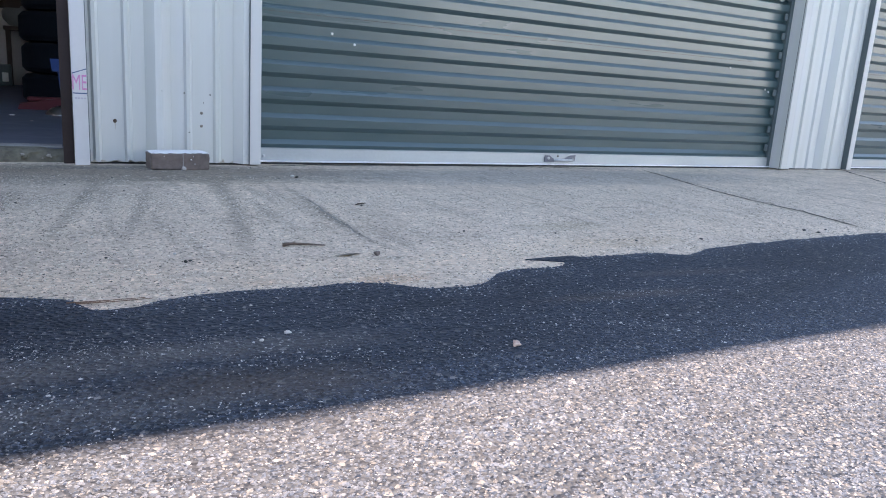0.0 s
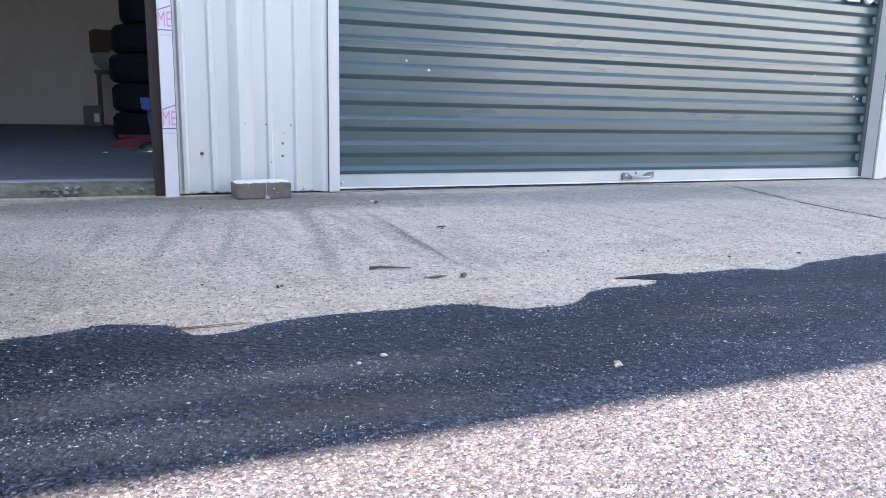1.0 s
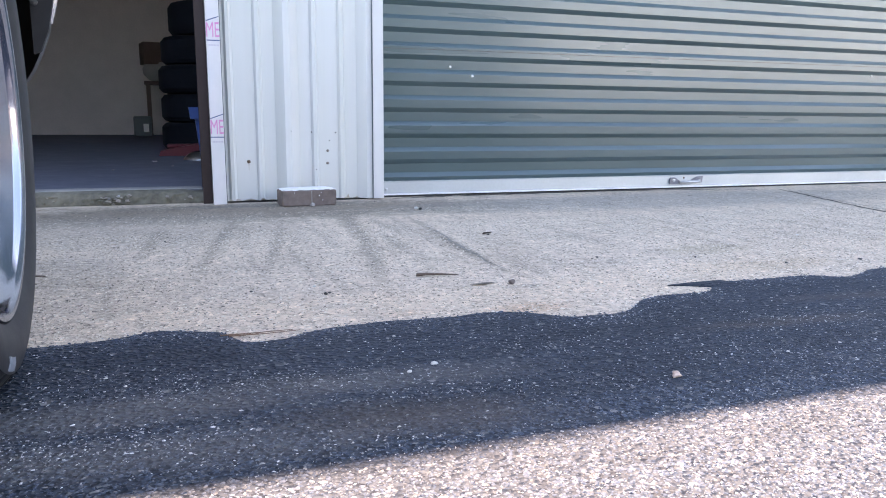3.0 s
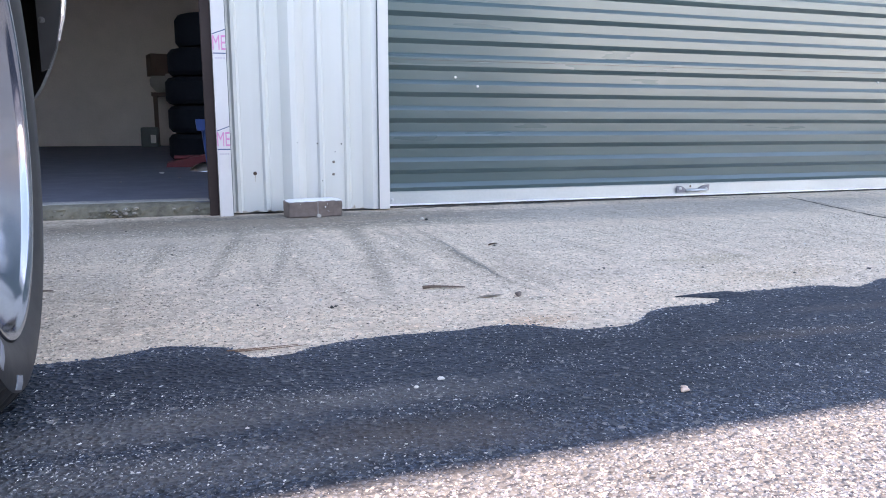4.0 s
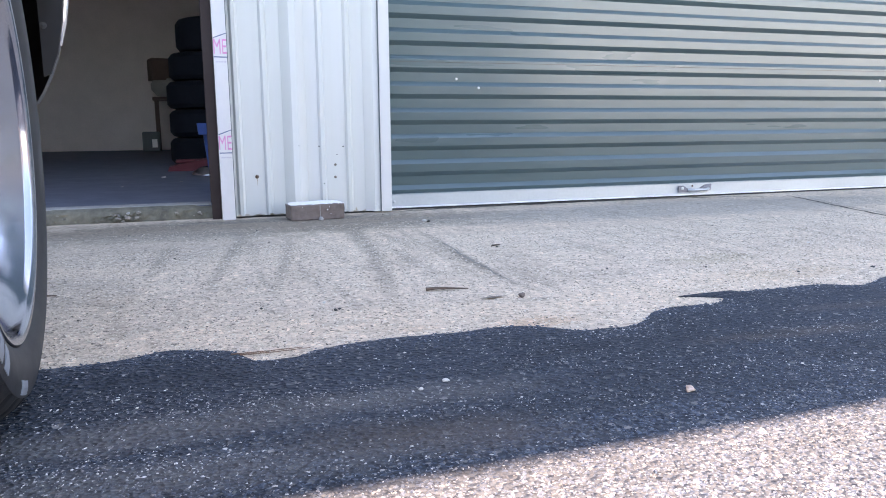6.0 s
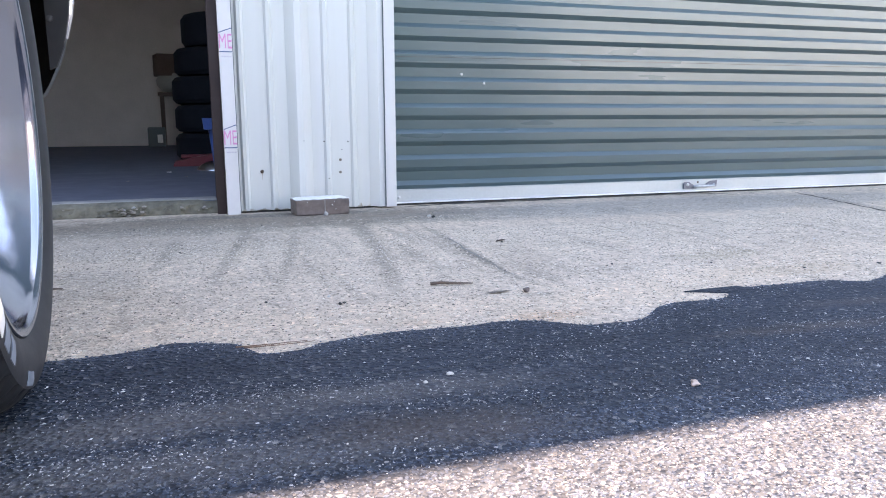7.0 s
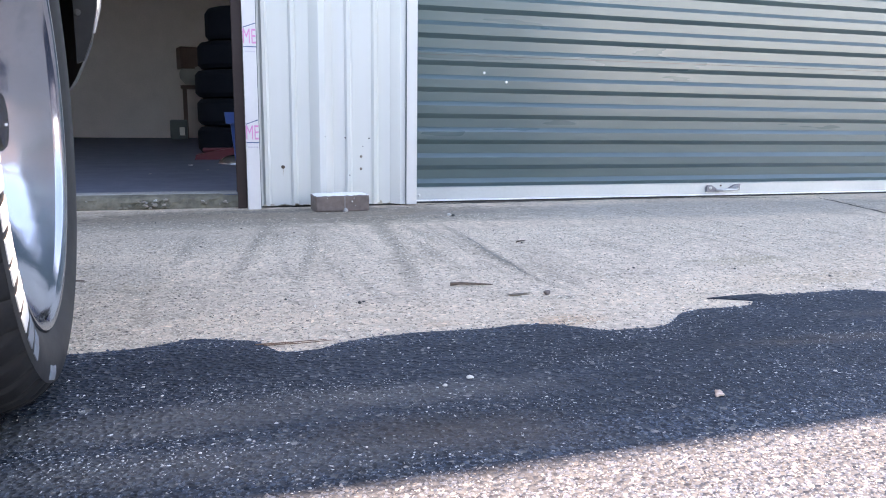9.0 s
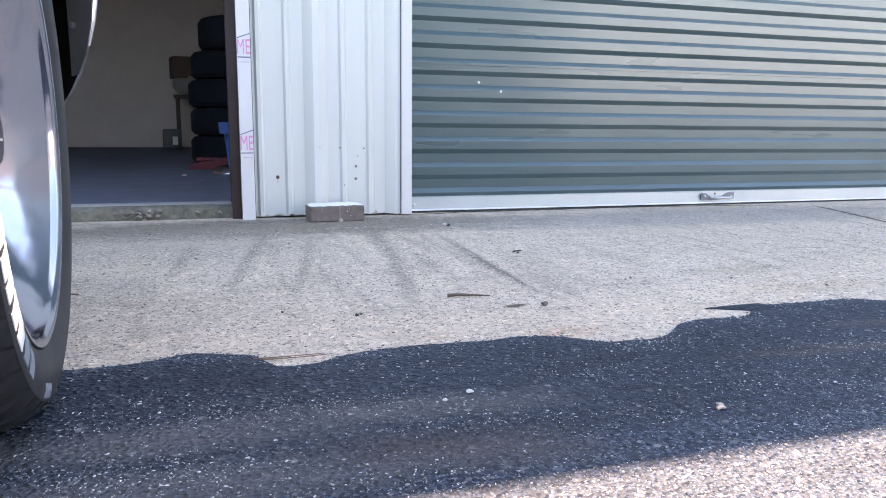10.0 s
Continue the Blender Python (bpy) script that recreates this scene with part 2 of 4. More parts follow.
STEEL = plain("zinc_steel", (0.50, 0.51, 0.52), 0.35, 0.9, 0.15)
# one rubber in two tones: lit sidewall lighter, shaded tread darker
LIT_SIDE_RUBBER = plain("lit_sidewall_rubber", (0.028, 0.028, 0.030), 0.55, spot=0.25, grain=60.0)
RUBBER = plain("black_rubber", (0.018, 0.018, 0.020), 0.7, spot=0.25, grain=120.0, spec=0.35)
SEAL = plain("dark_seal", (0.03, 0.03, 0.03), 0.7)
RUST_STAIN = plain("rust_stain", (0.47, 0.41, 0.33), 0.75, spot=0.35, grain=200.0)
WORN_SCREW = plain("worn_screw", (0.27, 0.23, 0.19), 0.6, 0.4, 0.35, 300.0)
RUST = plain("rusty_screw", (0.13, 0.085, 0.06), 0.7, 0.3, 0.3)
CLIP = plain("worn_clip", (0.13, 0.16, 0.165), 0.5)
GUIDE = plain("grey_green_guide", (0.09, 0.115, 0.12), 0.5)
DARK_POST = plain("dark_brown_paint", (0.045, 0.028, 0.026), 0.6, spec=0.3)
BRICK = plain("grey_brown_brick", (0.175, 0.135, 0.12), 0.85, spot=0.3, grain=45.0, bump=0.5)
# white of the mortar splashes, and of the brick's painted sky reflection
MORTAR_SKYLIT = plain("mortar_and_skylit_top", (0.78, 0.77, 0.75), 0.8, spot=0.08)
SLAB = plain("unit_floor", (0.125, 0.135, 0.175), 0.7, spot=0.08, bump=0.0, spec=0.35)
INNER = plain("beige_block", (0.70, 0.62, 0.60), 0.85, spot=0.1)
# colours of the unseen walls, set by what the green door should reflect
REFLECTOR_PALE = plain("pale_grey_reflector", (0.74, 0.90, 0.98), 0.8, spot=0.08)
REFLECTOR_MID = plain("grey_green_reflector", (0.24, 0.30, 0.33), 0.7, spot=0.15)
# tan for the rim's reflected band, on an added wall out of view
END_REFLECTOR = plain("tan_reflector", (0.84, 0.60, 0.50), 0.8, spot=0.15)
ROOF = plain("galvanised_roof", (0.55, 0.56, 0.57), 0.45, 0.5)
LIP = plain("worn_sill_top", (0.36, 0.345, 0.325), 0.85, spot=0.3, grain=40.0, bump=0.4)
SILL = plain("mossy_sill", (0.165, 0.15, 0.115), 0.9, spot=0.5, grain=35.0, bump=0.6)
OLD_RUBBER = plain("old_rubber", (0.010, 0.012, 0.017), 0.9, spot=0.25, grain=120.0, spec=0.08)
JOINT_SOIL = plain("joint_sand", (0.29, 0.26, 0.225), 0.95, spot=0.3, bump=0.4)
CRACK = plain("crack_soil", (0.06, 0.052, 0.045), 0.95, spot=0.3)
TWIG = plain("dry_twig", (0.15, 0.105, 0.08), 0.85, spot=0.3, grain=200.0)
STRAW = plain("dry_pine_straw", (0.24, 0.14, 0.09), 0.8, spot=0.25, grain=200.0)
GREY_LEAF = plain("grey_dry_leaf", (0.30, 0.25, 0.205), 0.85, spot=0.3, grain=150.0)
LEAF = plain("dry_leaf", (0.74, 0.56, 0.46), 0.8, spot=0.3, grain=150.0)
PALE_STONE = plain("pale_pebble", (0.66, 0.63, 0.58), 0.8, spot=0.15, grain=150.0, bump=0.4)
DARK_STONE = plain("dark_pebble", (0.06, 0.058, 0.055), 0.8, spot=0.2, grain=150.0, bump=0.4)
CAR_PAINT = plain("dark_car_paint", (0.030, 0.031, 0.034), 0.28, spot=0.05, bump=0.0)
PLASTIC = plain("black_plastic", (0.07, 0.068, 0.067), 0.5, spot=0.15)
LINER = plain("dusty_liner", (0.026, 0.024, 0.025), 0.8)
CAP = plain("gloss_black_cap", (0.016, 0.016, 0.017), 0.22, spot=0.05, bump=0.0)
CHROME = plain("chrome", (0.82, 0.83, 0.84), 0.08, 1.0, 0.03, bump=0.0)
POLISHED = plain("polished_alloy", (0.40, 0.415, 0.48), 0.17, 1.0, 0.01, 90.0, bump=0.0)
LETTER = plain("white_tyre_letters", (0.80, 0.79, 0.76), 0.6, spot=0.05)
# shaded copy of the white letters, and the grey of one mark
DULL_MARK = plain("shaded_and_grey_tyre_marks", (0.24, 0.26, 0.29), 0.6, spot=0.1)
GLASS = plain("dark_window_glass", (0.015, 0.017, 0.018), 0.06, spot=0.05, bump=0.0)
BLUE_BIN = plain("blue_plastic", (0.035, 0.085, 0.27), 0.45)
RED = plain("red_paint", (0.13, 0.010, 0.018), 0.45)
BROWN_BOX = plain("brown_cardboard", (0.13, 0.082, 0.066), 0.85)
GREY_BAG = plain("pale_cloth", (0.34, 0.32, 0.30), 0.9)
GREY_JUG = plain("grey_green_plastic", (0.10, 0.115, 0.115), 0.6)


# ---- mesh helpers ----
def mesh_of(name, bm, material, smooth=False):
    me = bpy.data.meshes.new(name)
    bmesh.ops.recalc_face_normals(bm, faces=bm.faces)
    bm.to_mesh(me)
    bm.free()
    me.materials.append(material)
    if smooth:
        me.shade_smooth()
        me.set_sharp_from_angle(angle=radians(35))
    return me


def part(name, bm, material, parent=None, label="", smooth=False):
    """Links a bmesh as one mesh object under a thing or a part."""
    ob = new(name, mesh_of(name, bm, material, smooth))
    ob.parent = parent
    return tagged(ob, label)


def thing(name, x, y, z, label, category, group="", kind="", rz=0.0):
    ob = new(name)
    ob.matrix_world = pose(x, y, z, 0, 0, rz)
    return tagged(ob, label, category, group, kind)


def box(bm, x0, y0, z0, x1, y1, z1, bevel=0.0):
    vs = [bm.verts.new((x, y, z)) for x in (x0, x1) for y in (y0, y1) for z in (z0, z1)]
    fs = [bm.faces.new([vs[i] for i in q]) for q in ((0, 1, 3, 2), (4, 6, 7, 5), (0, 4, 5, 1), (2, 3, 7, 6), (0, 2, 6, 4), (1, 5, 7, 3))]
    if bevel:
        es = {e for f in fs for e in f.edges}
        bmesh.ops.bevel(bm, geom=list(es), offset=bevel, segments=2, affect="EDGES", profile=0.5)
    return bm


def slab_box(*a, bevel=0.0):
    return box(bmesh.new(), *a, bevel=bevel)


def prism(pts, z0, z1, axis="z"):
    """A closed outline, swept along an axis. pts are (x, y) for z, (y, z) for x, (x, z) for y."""
    bm = bmesh.new()
    put = {"z": lambda a, b, c: (a, b, c), "x": lambda a, b, c: (c, a, b), "y": lambda a, b, c: (a, c, b)}[axis]
    lo, hi = [bm.verts.new(put(a, b, z0)) for a, b in pts], [bm.verts.new(put(a, b, z1)) for a, b in pts]
    n = len(pts)
    for i in range(n):
        bm.faces.new((lo[i], lo[(i + 1) % n], hi[(i + 1) % n], hi[i]))
    bm.faces.new(lo[::-1]), bm.faces.new(hi)
    return bm


def lathe(profile, n=64, shape=None, bm=None, closed=False):
    """Turns (x, r) pairs round the x axis. shape(i, j, x, r) may alter a point."""
    bm = bm or bmesh.new()
    rings = []
    for i in range(n):
        a = 2 * math.pi * i / n
        row = []
        for j, (x, r) in enumerate(profile):
            if shape:
                x, r = shape(i, j, x, r)
            row.append(bm.verts.new((x, r * math.cos(a), r * math.sin(a))))
        rings.append(row)
    m = len(profile)
    for i in range(n):
        a, b = rings[i], rings[(i + 1) % n]
        for j in range(m if closed else m - 1):
            bm.faces.new((a[j], b[j], b[(j + 1) % m], a[(j + 1) % m]))
    if not closed:
        for j in (0, m - 1):
            if profile[j][1] > 1e-4:
                bm.faces.new([rings[i][j] for i in range(n)])
    return bm


def stone(r, flat=0.6, seed=0, lumps=0.55):
    """An uneven pebble that rests on z = 0."""
    bm = bmesh.new()
    bmesh.ops.create_icosphere(bm, subdivisions=2, radius=r)
    for v in bm.verts:
        v.co *= 1 + lumps * noise.noise(v.co / r * 0.9 + Vector((seed * 7.3, seed, 0)))
        v.co.z *= flat
    low = min(v.co.z for v in bm.verts)
    for v in bm.verts:
        v.co.z -= low + r * 0.12
    return bm


def rod(bm, pts, r0, r1, sides=6):
    """A tapered rod along points."""
    rings = []
    for i, p in enumerate(pts):
        p = Vector(p)
        d = (Vector(pts[min(i + 1, len(pts) - 1)]) - Vector(pts[max(i - 1, 0)])).normalized()
        u = d.cross(Vector((0, 0, 1)))
        u = u.normalized() if u.length > 1e-4 else Vector((1, 0, 0))
        w = d.cross(u)
        r = r0 + (r1 - r0) * i / (len(pts) - 1)
        rings.append([bm.verts.new(p + r * (math.cos(2 * math.pi * k / sides) * u + math.sin(2 * math.pi * k / sides) * w)) for k in range(sides)])
    for a, b in zip(rings, rings[1:]):
        for k in range(sides):
            bm.faces.new((a[k], a[(k + 1) % sides], b[(k + 1) % sides], b[k]))
    bm.faces.new(rings[0][::-1]), bm.faces.new(rings[-1])
    return bm


# ---- ground ----
def shore(x):
    """How far the asphalt laps over the concrete apron, at x."""
    x = np.asarray(x, float)
    y = 1.760 + 0.028 * np.exp(-((x + 0.02) / 0.06) ** 2) + 0.055 * np.clip(x - 1.3, 0, 9)
    # rounded lobes and bays along the ragged edge: where, how far, over what length
    for c, rise, w in ((0.078, -0.072, 0.014), (0.165, 0.036, 0.022), (0.22, 0.014, 0.03), (0.575, -0.068, 0.035), (0.755, 0.082, 0.036), (0.975, 0.062, 0.032), (2.35, -0.07, 0.1)):
        y = y + rise * 0.5 * (1 + np.tanh((x - c) / w))
    y = y - 0.034 * np.exp(-((x - 1.33) / 0.07) ** 2) + 0.015 * np.exp(-((x - 1.93) / 0.42) ** 4)
    g = np.random.default_rng(17)
    for f in (37, 53, 71, 97, 143, 211, 307, 431, 587, 811):
        y = y + 0.030 / f ** 0.72 * g.uniform(0.4, 1.3) * np.sin(x * f * g.uniform(0.9, 1.1) + g.uniform(0, 6.3))
    return y


LAP = 0.0015                                          # the asphalt's thickness at its thin edge
bm = slab_box(-400, -400, -0.5, 400, 400, -0.06)
ground = tagged(part("ground", bm, ASPHALT), "dark asphalt ground reaching to the horizon", "ground", kind="structure")

# concrete apron in long pours with open joints
apron = tagged(new("concrete_apron"), "pale weathered concrete apron along the storage doors", "apron", kind="structure")
JOINTS = ((-9.0, -2.95), (-2.946, 4.30), (4.304, 14.0))
for x0, x1 in JOINTS:
    bm = bmesh.new()
    box(bm, x0, 1.2, -0.055, x1, 3.60, 0.0)
    es = [e for e in bm.edges if all(v.co.z > -0.01 for v in e.verts) and abs(e.verts[0].co.x - e.verts[1].co.x) < 1e-4]
    bmesh.ops.bevel(bm, geom=es, offset=0.004, segments=2, affect="EDGES")
    part("slab", bm, CONCRETE, apron)
part("joint_filler", slab_box(-9, 1.2, -0.058, 14, 3.6, -0.003), JOINT_SOIL, apron, "dark soil in the joints")

# asphalt lane, its thin edge lapping over the apron
xs = np.concatenate([np.arange(-30, -0.6, 0.4), np.arange(-0.6, 2.6, 0.003), np.arange(2.6, 40, 0.3)])
ys = shore(xs)
bm = bmesh.new()
rows = []
for x, y in zip(xs, ys):
    x, y = float(x), float(y)
    rows.append([bm.verts.new(p) for p in ((x, y + 0.004, -0.02), (x, y + 0.001, 0.0005), (x, y - 0.006, LAP), (x, y - 0.10, LAP + 0.0005), (x, 1.2, LAP), (x, 0.4, LAP), (x, -40, LAP))])
for a, b in zip(rows, rows[1:]):
    for j in range(6):
        bm.faces.new((a[j], b[j], b[j + 1], a[j + 1]))
lane = tagged(part("road", bm, ASPHALT), "dark coarse asphalt lane lapping unevenly over concrete", "road", kind="structure")
# a thin tongue of asphalt lying out over the concrete
bm = prism([(0.900, 1.820), (0.94, 1.801), (0.985, 1.778), (1.06, 1.77), (1.03, 1.826), (0.95, 1.825)], 0.0003, 0.002)
part("asphalt_tongue", bm, ASPHALT, lane)


def scatter_chips(name, count, x0, x1, y0, y1, r0, r1, seed, parent, label, material=None, level=None, high=(0.12, 0.32), patchy=0.0, slim=0.6):
    """Loose-grained top of the asphalt: small angular stones, half sunk in the binder."""
    g = np.random.default_rng(seed)
    px, py = g.uniform(x0, x1, count), g.uniform(y0, y1, count)
    fade = np.minimum.reduce([(px - x0) / 0.3, (x1 - px) / 0.3, (py - y0) / 0.12 if level is None and y0 < 1 else np.ones(count)])
    if patchy:
        drift = np.sin(px * 5.1 + 2.0 * np.sin(py * 9.0)) * np.sin(py * 23.0 + 1.3 * np.sin(px * 4.0) + 0.6) + 0.6 * np.sin(px * 13.0 + py * 31.0)
        fade = fade * np.clip(1 - patchy * (0.5 + 0.35 * drift), 0, 1)
    keep = g.uniform(0, 1, count) < fade
    px, py = px[keep], py[keep]
    keep = py < shore(px) + g.normal(-0.002, 0.006, len(px)) if level is None else py > shore(px) + 0.004
    level = LAP if level is None else level
    px, py = px[keep], py[keep]
    n = len(px)
    r = g.uniform(r0, r1, n) * g.choice([0.7, 1.0, 1.25], n)
    base = np.array([(1, 0, 0), (0.3, 0.95, 0.05), (-0.8, 0.6, 0), (-0.8, -0.6, 0.08), (0.3, -0.95, 0), (0.3, 0.25, 0.75), (-0.35, -0.1, 0.8)])
    v = np.repeat(base[None], n, 0) * (1 + g.normal(0, 0.22, (n, 7, 3)))
    v[:, :5, 2] -= 0.55
    a = g.uniform(0, 2 * math.pi, n)
    c, s = np.cos(a)[:, None], np.sin(a)[:, None]
    squash = g.uniform(slim, 1.0, n)[:, None]
    vx, vy = v[:, :, 0], v[:, :, 1] * squash
    out = np.stack([px[:, None] + r[:, None] * (vx * c - vy * s), py[:, None] + r[:, None] * (vx * s + vy * c), level + r[:, None] * v[:, :, 2] * g.uniform(*high, n)[:, None]], 2)
    tri = np.array([(0, 1, 5), (1, 2, 6), (1, 6, 5), (2, 3, 6), (3, 4, 6), (4, 5, 6), (4, 0, 5)])
    faces = (tri[None] + 7 * np.arange(n)[:, None, None]).reshape(-1, 3)
    me = bpy.data.meshes.new(name)
    me.from_pydata(out.reshape(-1, 3).tolist(), [], faces.tolist())
    me.materials.append(material or CHIPS)
    ob = new(name, me)
    ob.parent = parent
    return tagged(ob, label, kind="stuff")


STONES = "small angular stones bound in the asphalt"
scatter_chips("asphalt_stones", 80000, -0.45, 1.7, 0.85, 1.36, 0.0011, 0.0028, 5, lane, STONES, high=(0.14, 0.34))
scatter_chips("asphalt_stones", 30000, -0.45, 1.7, 0.85, 1.36, 0.0024, 0.0042, 15, lane, STONES, high=(0.14, 0.30))
scatter_chips("asphalt_stones", 80000, -0.65, 2.1, 1.36, 1.66, 0.0010, 0.0030, 6, lane, STONES, high=(0.14, 0.34))
scatter_chips("asphalt_stones", 65000, -0.65, 2.6, 1.66, 2.0, 0.0011, 0.0034, 7, lane, STONES, high=(0.14, 0.34))
FLECK = "pale broken stone flecks in the asphalt"
scatter_chips("pale_stones", 9000, -0.55, 1.8, 0.85, 1.55, 0.0009, 0.0021, 25, lane, FLECK, FLECKS, high=(0.25, 0.55), patchy=0.95, slim=0.3)
scatter_chips("pale_stones", 13000, -0.55, 2.4, 1.50, 2.0, 0.0011, 0.0026, 27, lane, FLECK, FLECKS, high=(0.25, 0.55), patchy=0.9, slim=0.3)
scatter_chips("pale_stones", 7500, -0.55, 1.0, 1.28, 1.66, 0.0012, 0.0027, 28, lane, FLECK, FLECKS, high=(0.25, 0.55), patchy=0.95, slim=0.3)
scatter_chips("pale_stones", 3000, -0.55, 1.6, 1.30, 1.75, 0.0018, 0.0034, 26, lane, FLECK, FLECKS, high=(0.20, 0.45), patchy=1.0, slim=0.3)

# two bands where tyres have pulled the binder off the stones
scatter_chips("pale_stones", 2600, -0.50, 1.25, 1.485, 1.575, 0.0014, 0.0030, 29, lane, FLECK, FLECKS, high=(0.25, 0.5), patchy=1.0, slim=0.3)
scatter_chips("pale_stones", 1600, -0.55, 0.45, 1.37, 1.45, 0.0013, 0.0027, 30, lane, FLECK, FLECKS, high=(0.25, 0.5), patchy=1.0, slim=0.3)

scatter_chips("exposed_grit", 110000, -0.7, 2.7, 1.60, 2.75, 0.0014, 0.0036, 8, apron, "fine exposed grit in the worn concrete", GRIT, 0.0, (0.15, 0.42))
scatter_chips("exposed_grit", 43000, -0.9, 3.6, 2.45, 3.12, 0.0014, 0.0036, 9, apron, "fine exposed grit in the worn concrete", GRIT, 0.0, (0.10, 0.28))
scatter_chips("exposed_grit", 6000, -0.9, 3.6, 3.10, 3.42, 0.0012, 0.0030, 10, apron, "fine exposed grit in the worn concrete", GRIT, 0.0, (0.10, 0.28))


def crack(pts, width, seed, wander=0.006, fade=0.3):
    """A thin irregular crack lying in the concrete's surface."""
    g = random.Random(seed)
    line = []
    for (ax, ay), (bx, by) in zip(pts, pts[1:]):
        n = max(3, int(math.hypot(bx - ax, by - ay) / 0.03))
        l = math.hypot(bx - ax, by - ay)
        across = ((by - ay) / l, -(bx - ax) / l)
        for i in range(n):
            o = g.uniform(-wander, wander)
            line.append((ax + (bx - ax) * i / n + o * across[0], ay + (by - ay) * i / n + o * across[1], across))
    bm = bmesh.new()
    n = len(line) - 1
    half = [width * min(1.0, 0.08 + i / n / 0.1, 0.08 + (n - i) / n / fade) for i in range(n + 1)]
    left, right = [], []
    for (x, y, (ox, oy)), w in zip(line, half):
        a, b = w * g.uniform(0.2, 0.7), w * g.uniform(0.2, 0.7)
        left.append(bm.verts.new((x - a * ox, y - a * oy, 0.0012)))
        right.append(bm.verts.new((x + b * ox, y + b * oy, 0.0012)))
    for i in range(len(line) - 1):
        bm.faces.new((left[i], right[i], right[i + 1], left[i + 1]))
    return bm


part("crack", crack([(2.62, 3.36), (2.574, 3.21), (2.38, 2.66), (2.333, 2.44), (2.304, 2.22), (2.20, 1.90)], 0.013, 3, 0.004, 0.1), CRACK, apron, "dark wandering crack")
part("crack", crack([(4.30, 3.42), (4.19, 3.32), (3.98, 3.05), (3.82, 2.86), (3.5, 2.5)], 0.016, 8, 0.005, 0.2), CRACK, apron, "dark wandering crack")
part("crack", crack([(0.755, 3.40), (0.80, 3.41), (0.956, 3.445), (1.10, 3.44), (1.28, 3.445), (1.50, 3.45), (1.90, 3.455), (2.30, 3.41), (2.56, 3.31)], 0.022, 6, 0.007), CRACK, apron, "dark crack along the door sill")
part("joint", crack([(0.684, 2.62), (0.672, 2.46), (0.660, 2.28), (0.655, 2.12), (0.668, 2.00)], 0.006, 4, 0.004), JOINT_SOIL, apron, "worn shallow joint filled with sand")


# ---- storage building ----
PAN_Y, TRIM_Y, CURTAIN_Y, BACK_Y = 3.443, 3.395, 3.495, 3.56
DOOR_W, COL_W, DOOR_H = 2.952, 0.632, 2.30
COL_X = 0.1085                                        # left edge of the middle pier
STEP = DOOR_W + COL_W


def ribbed(x0, x1, first):
    """Outline of a ribbed wall sheet between x0 and x1: broad ribs every 305 mm, two small ones between."""
    pts = [(x0, PAN_Y)]
    i = math.floor((x0 - first) / 0.1016) - 1
    while first + i * 0.1016 < x1 + 0.1:
        c = first + i * 0.1016
        top, foot, rise = (0.0115, 0.043, 0.036) if i % 3 == 0 else (0.006, 0.014, 0.011)
        for dx, dy in ((-foot, 0), (-top, rise), (top, rise), (foot, 0)):
            if x0 + 0.002 < c + dx < x1 - 0.002:
                pts.append((c + dx, PAN_Y - dy))
        i += 1
    pts += [(x1, PAN_Y), (x1, BACK_Y), (x0, BACK_Y)]
    return pts


def stain_streak(x, z0, z1, w, y, parent):
    """A thin rust run below a screw or along the sheet's foot."""
    g = random.Random(int(x * 1000))
    bm = bmesh.new()
    n = 8
    left = [bm.verts.new((x - w * (1 - 0.7 * i / n) * g.uniform(0.5, 1), y, z0 + (z1 - z0) * i / n)) for i in range(n + 1)]
    right = [bm.verts.new((x + w * (1 - 0.7 * i / n) * g.uniform(0.5, 1), y, z0 + (z1 - z0) * i / n)) for i in range(n + 1)]
    for i in range(n):
        bm.faces.new((left[i], right[i], right[i + 1], left[i + 1]))
    return part("rust_run", bm, RUST_STAIN, parent, "faint rust stain")


def screw_head(x, z, r, y=PAN_Y, material=RUST, parent=None):
    bm = lathe([(0.0, r * 1.5), (0.002, r * 1.5), (0.0025, r), (0.005, r * 0.85), (0.006, 0.0001)], 10)
    bmesh.ops.rotate(bm, verts=bm.verts, matrix=Matrix.Rotation(radians(-90), 3, "Z"))
    bmesh.ops.translate(bm, verts=bm.verts, vec=(x, y, z))
    return part("screw", bm, material, parent)


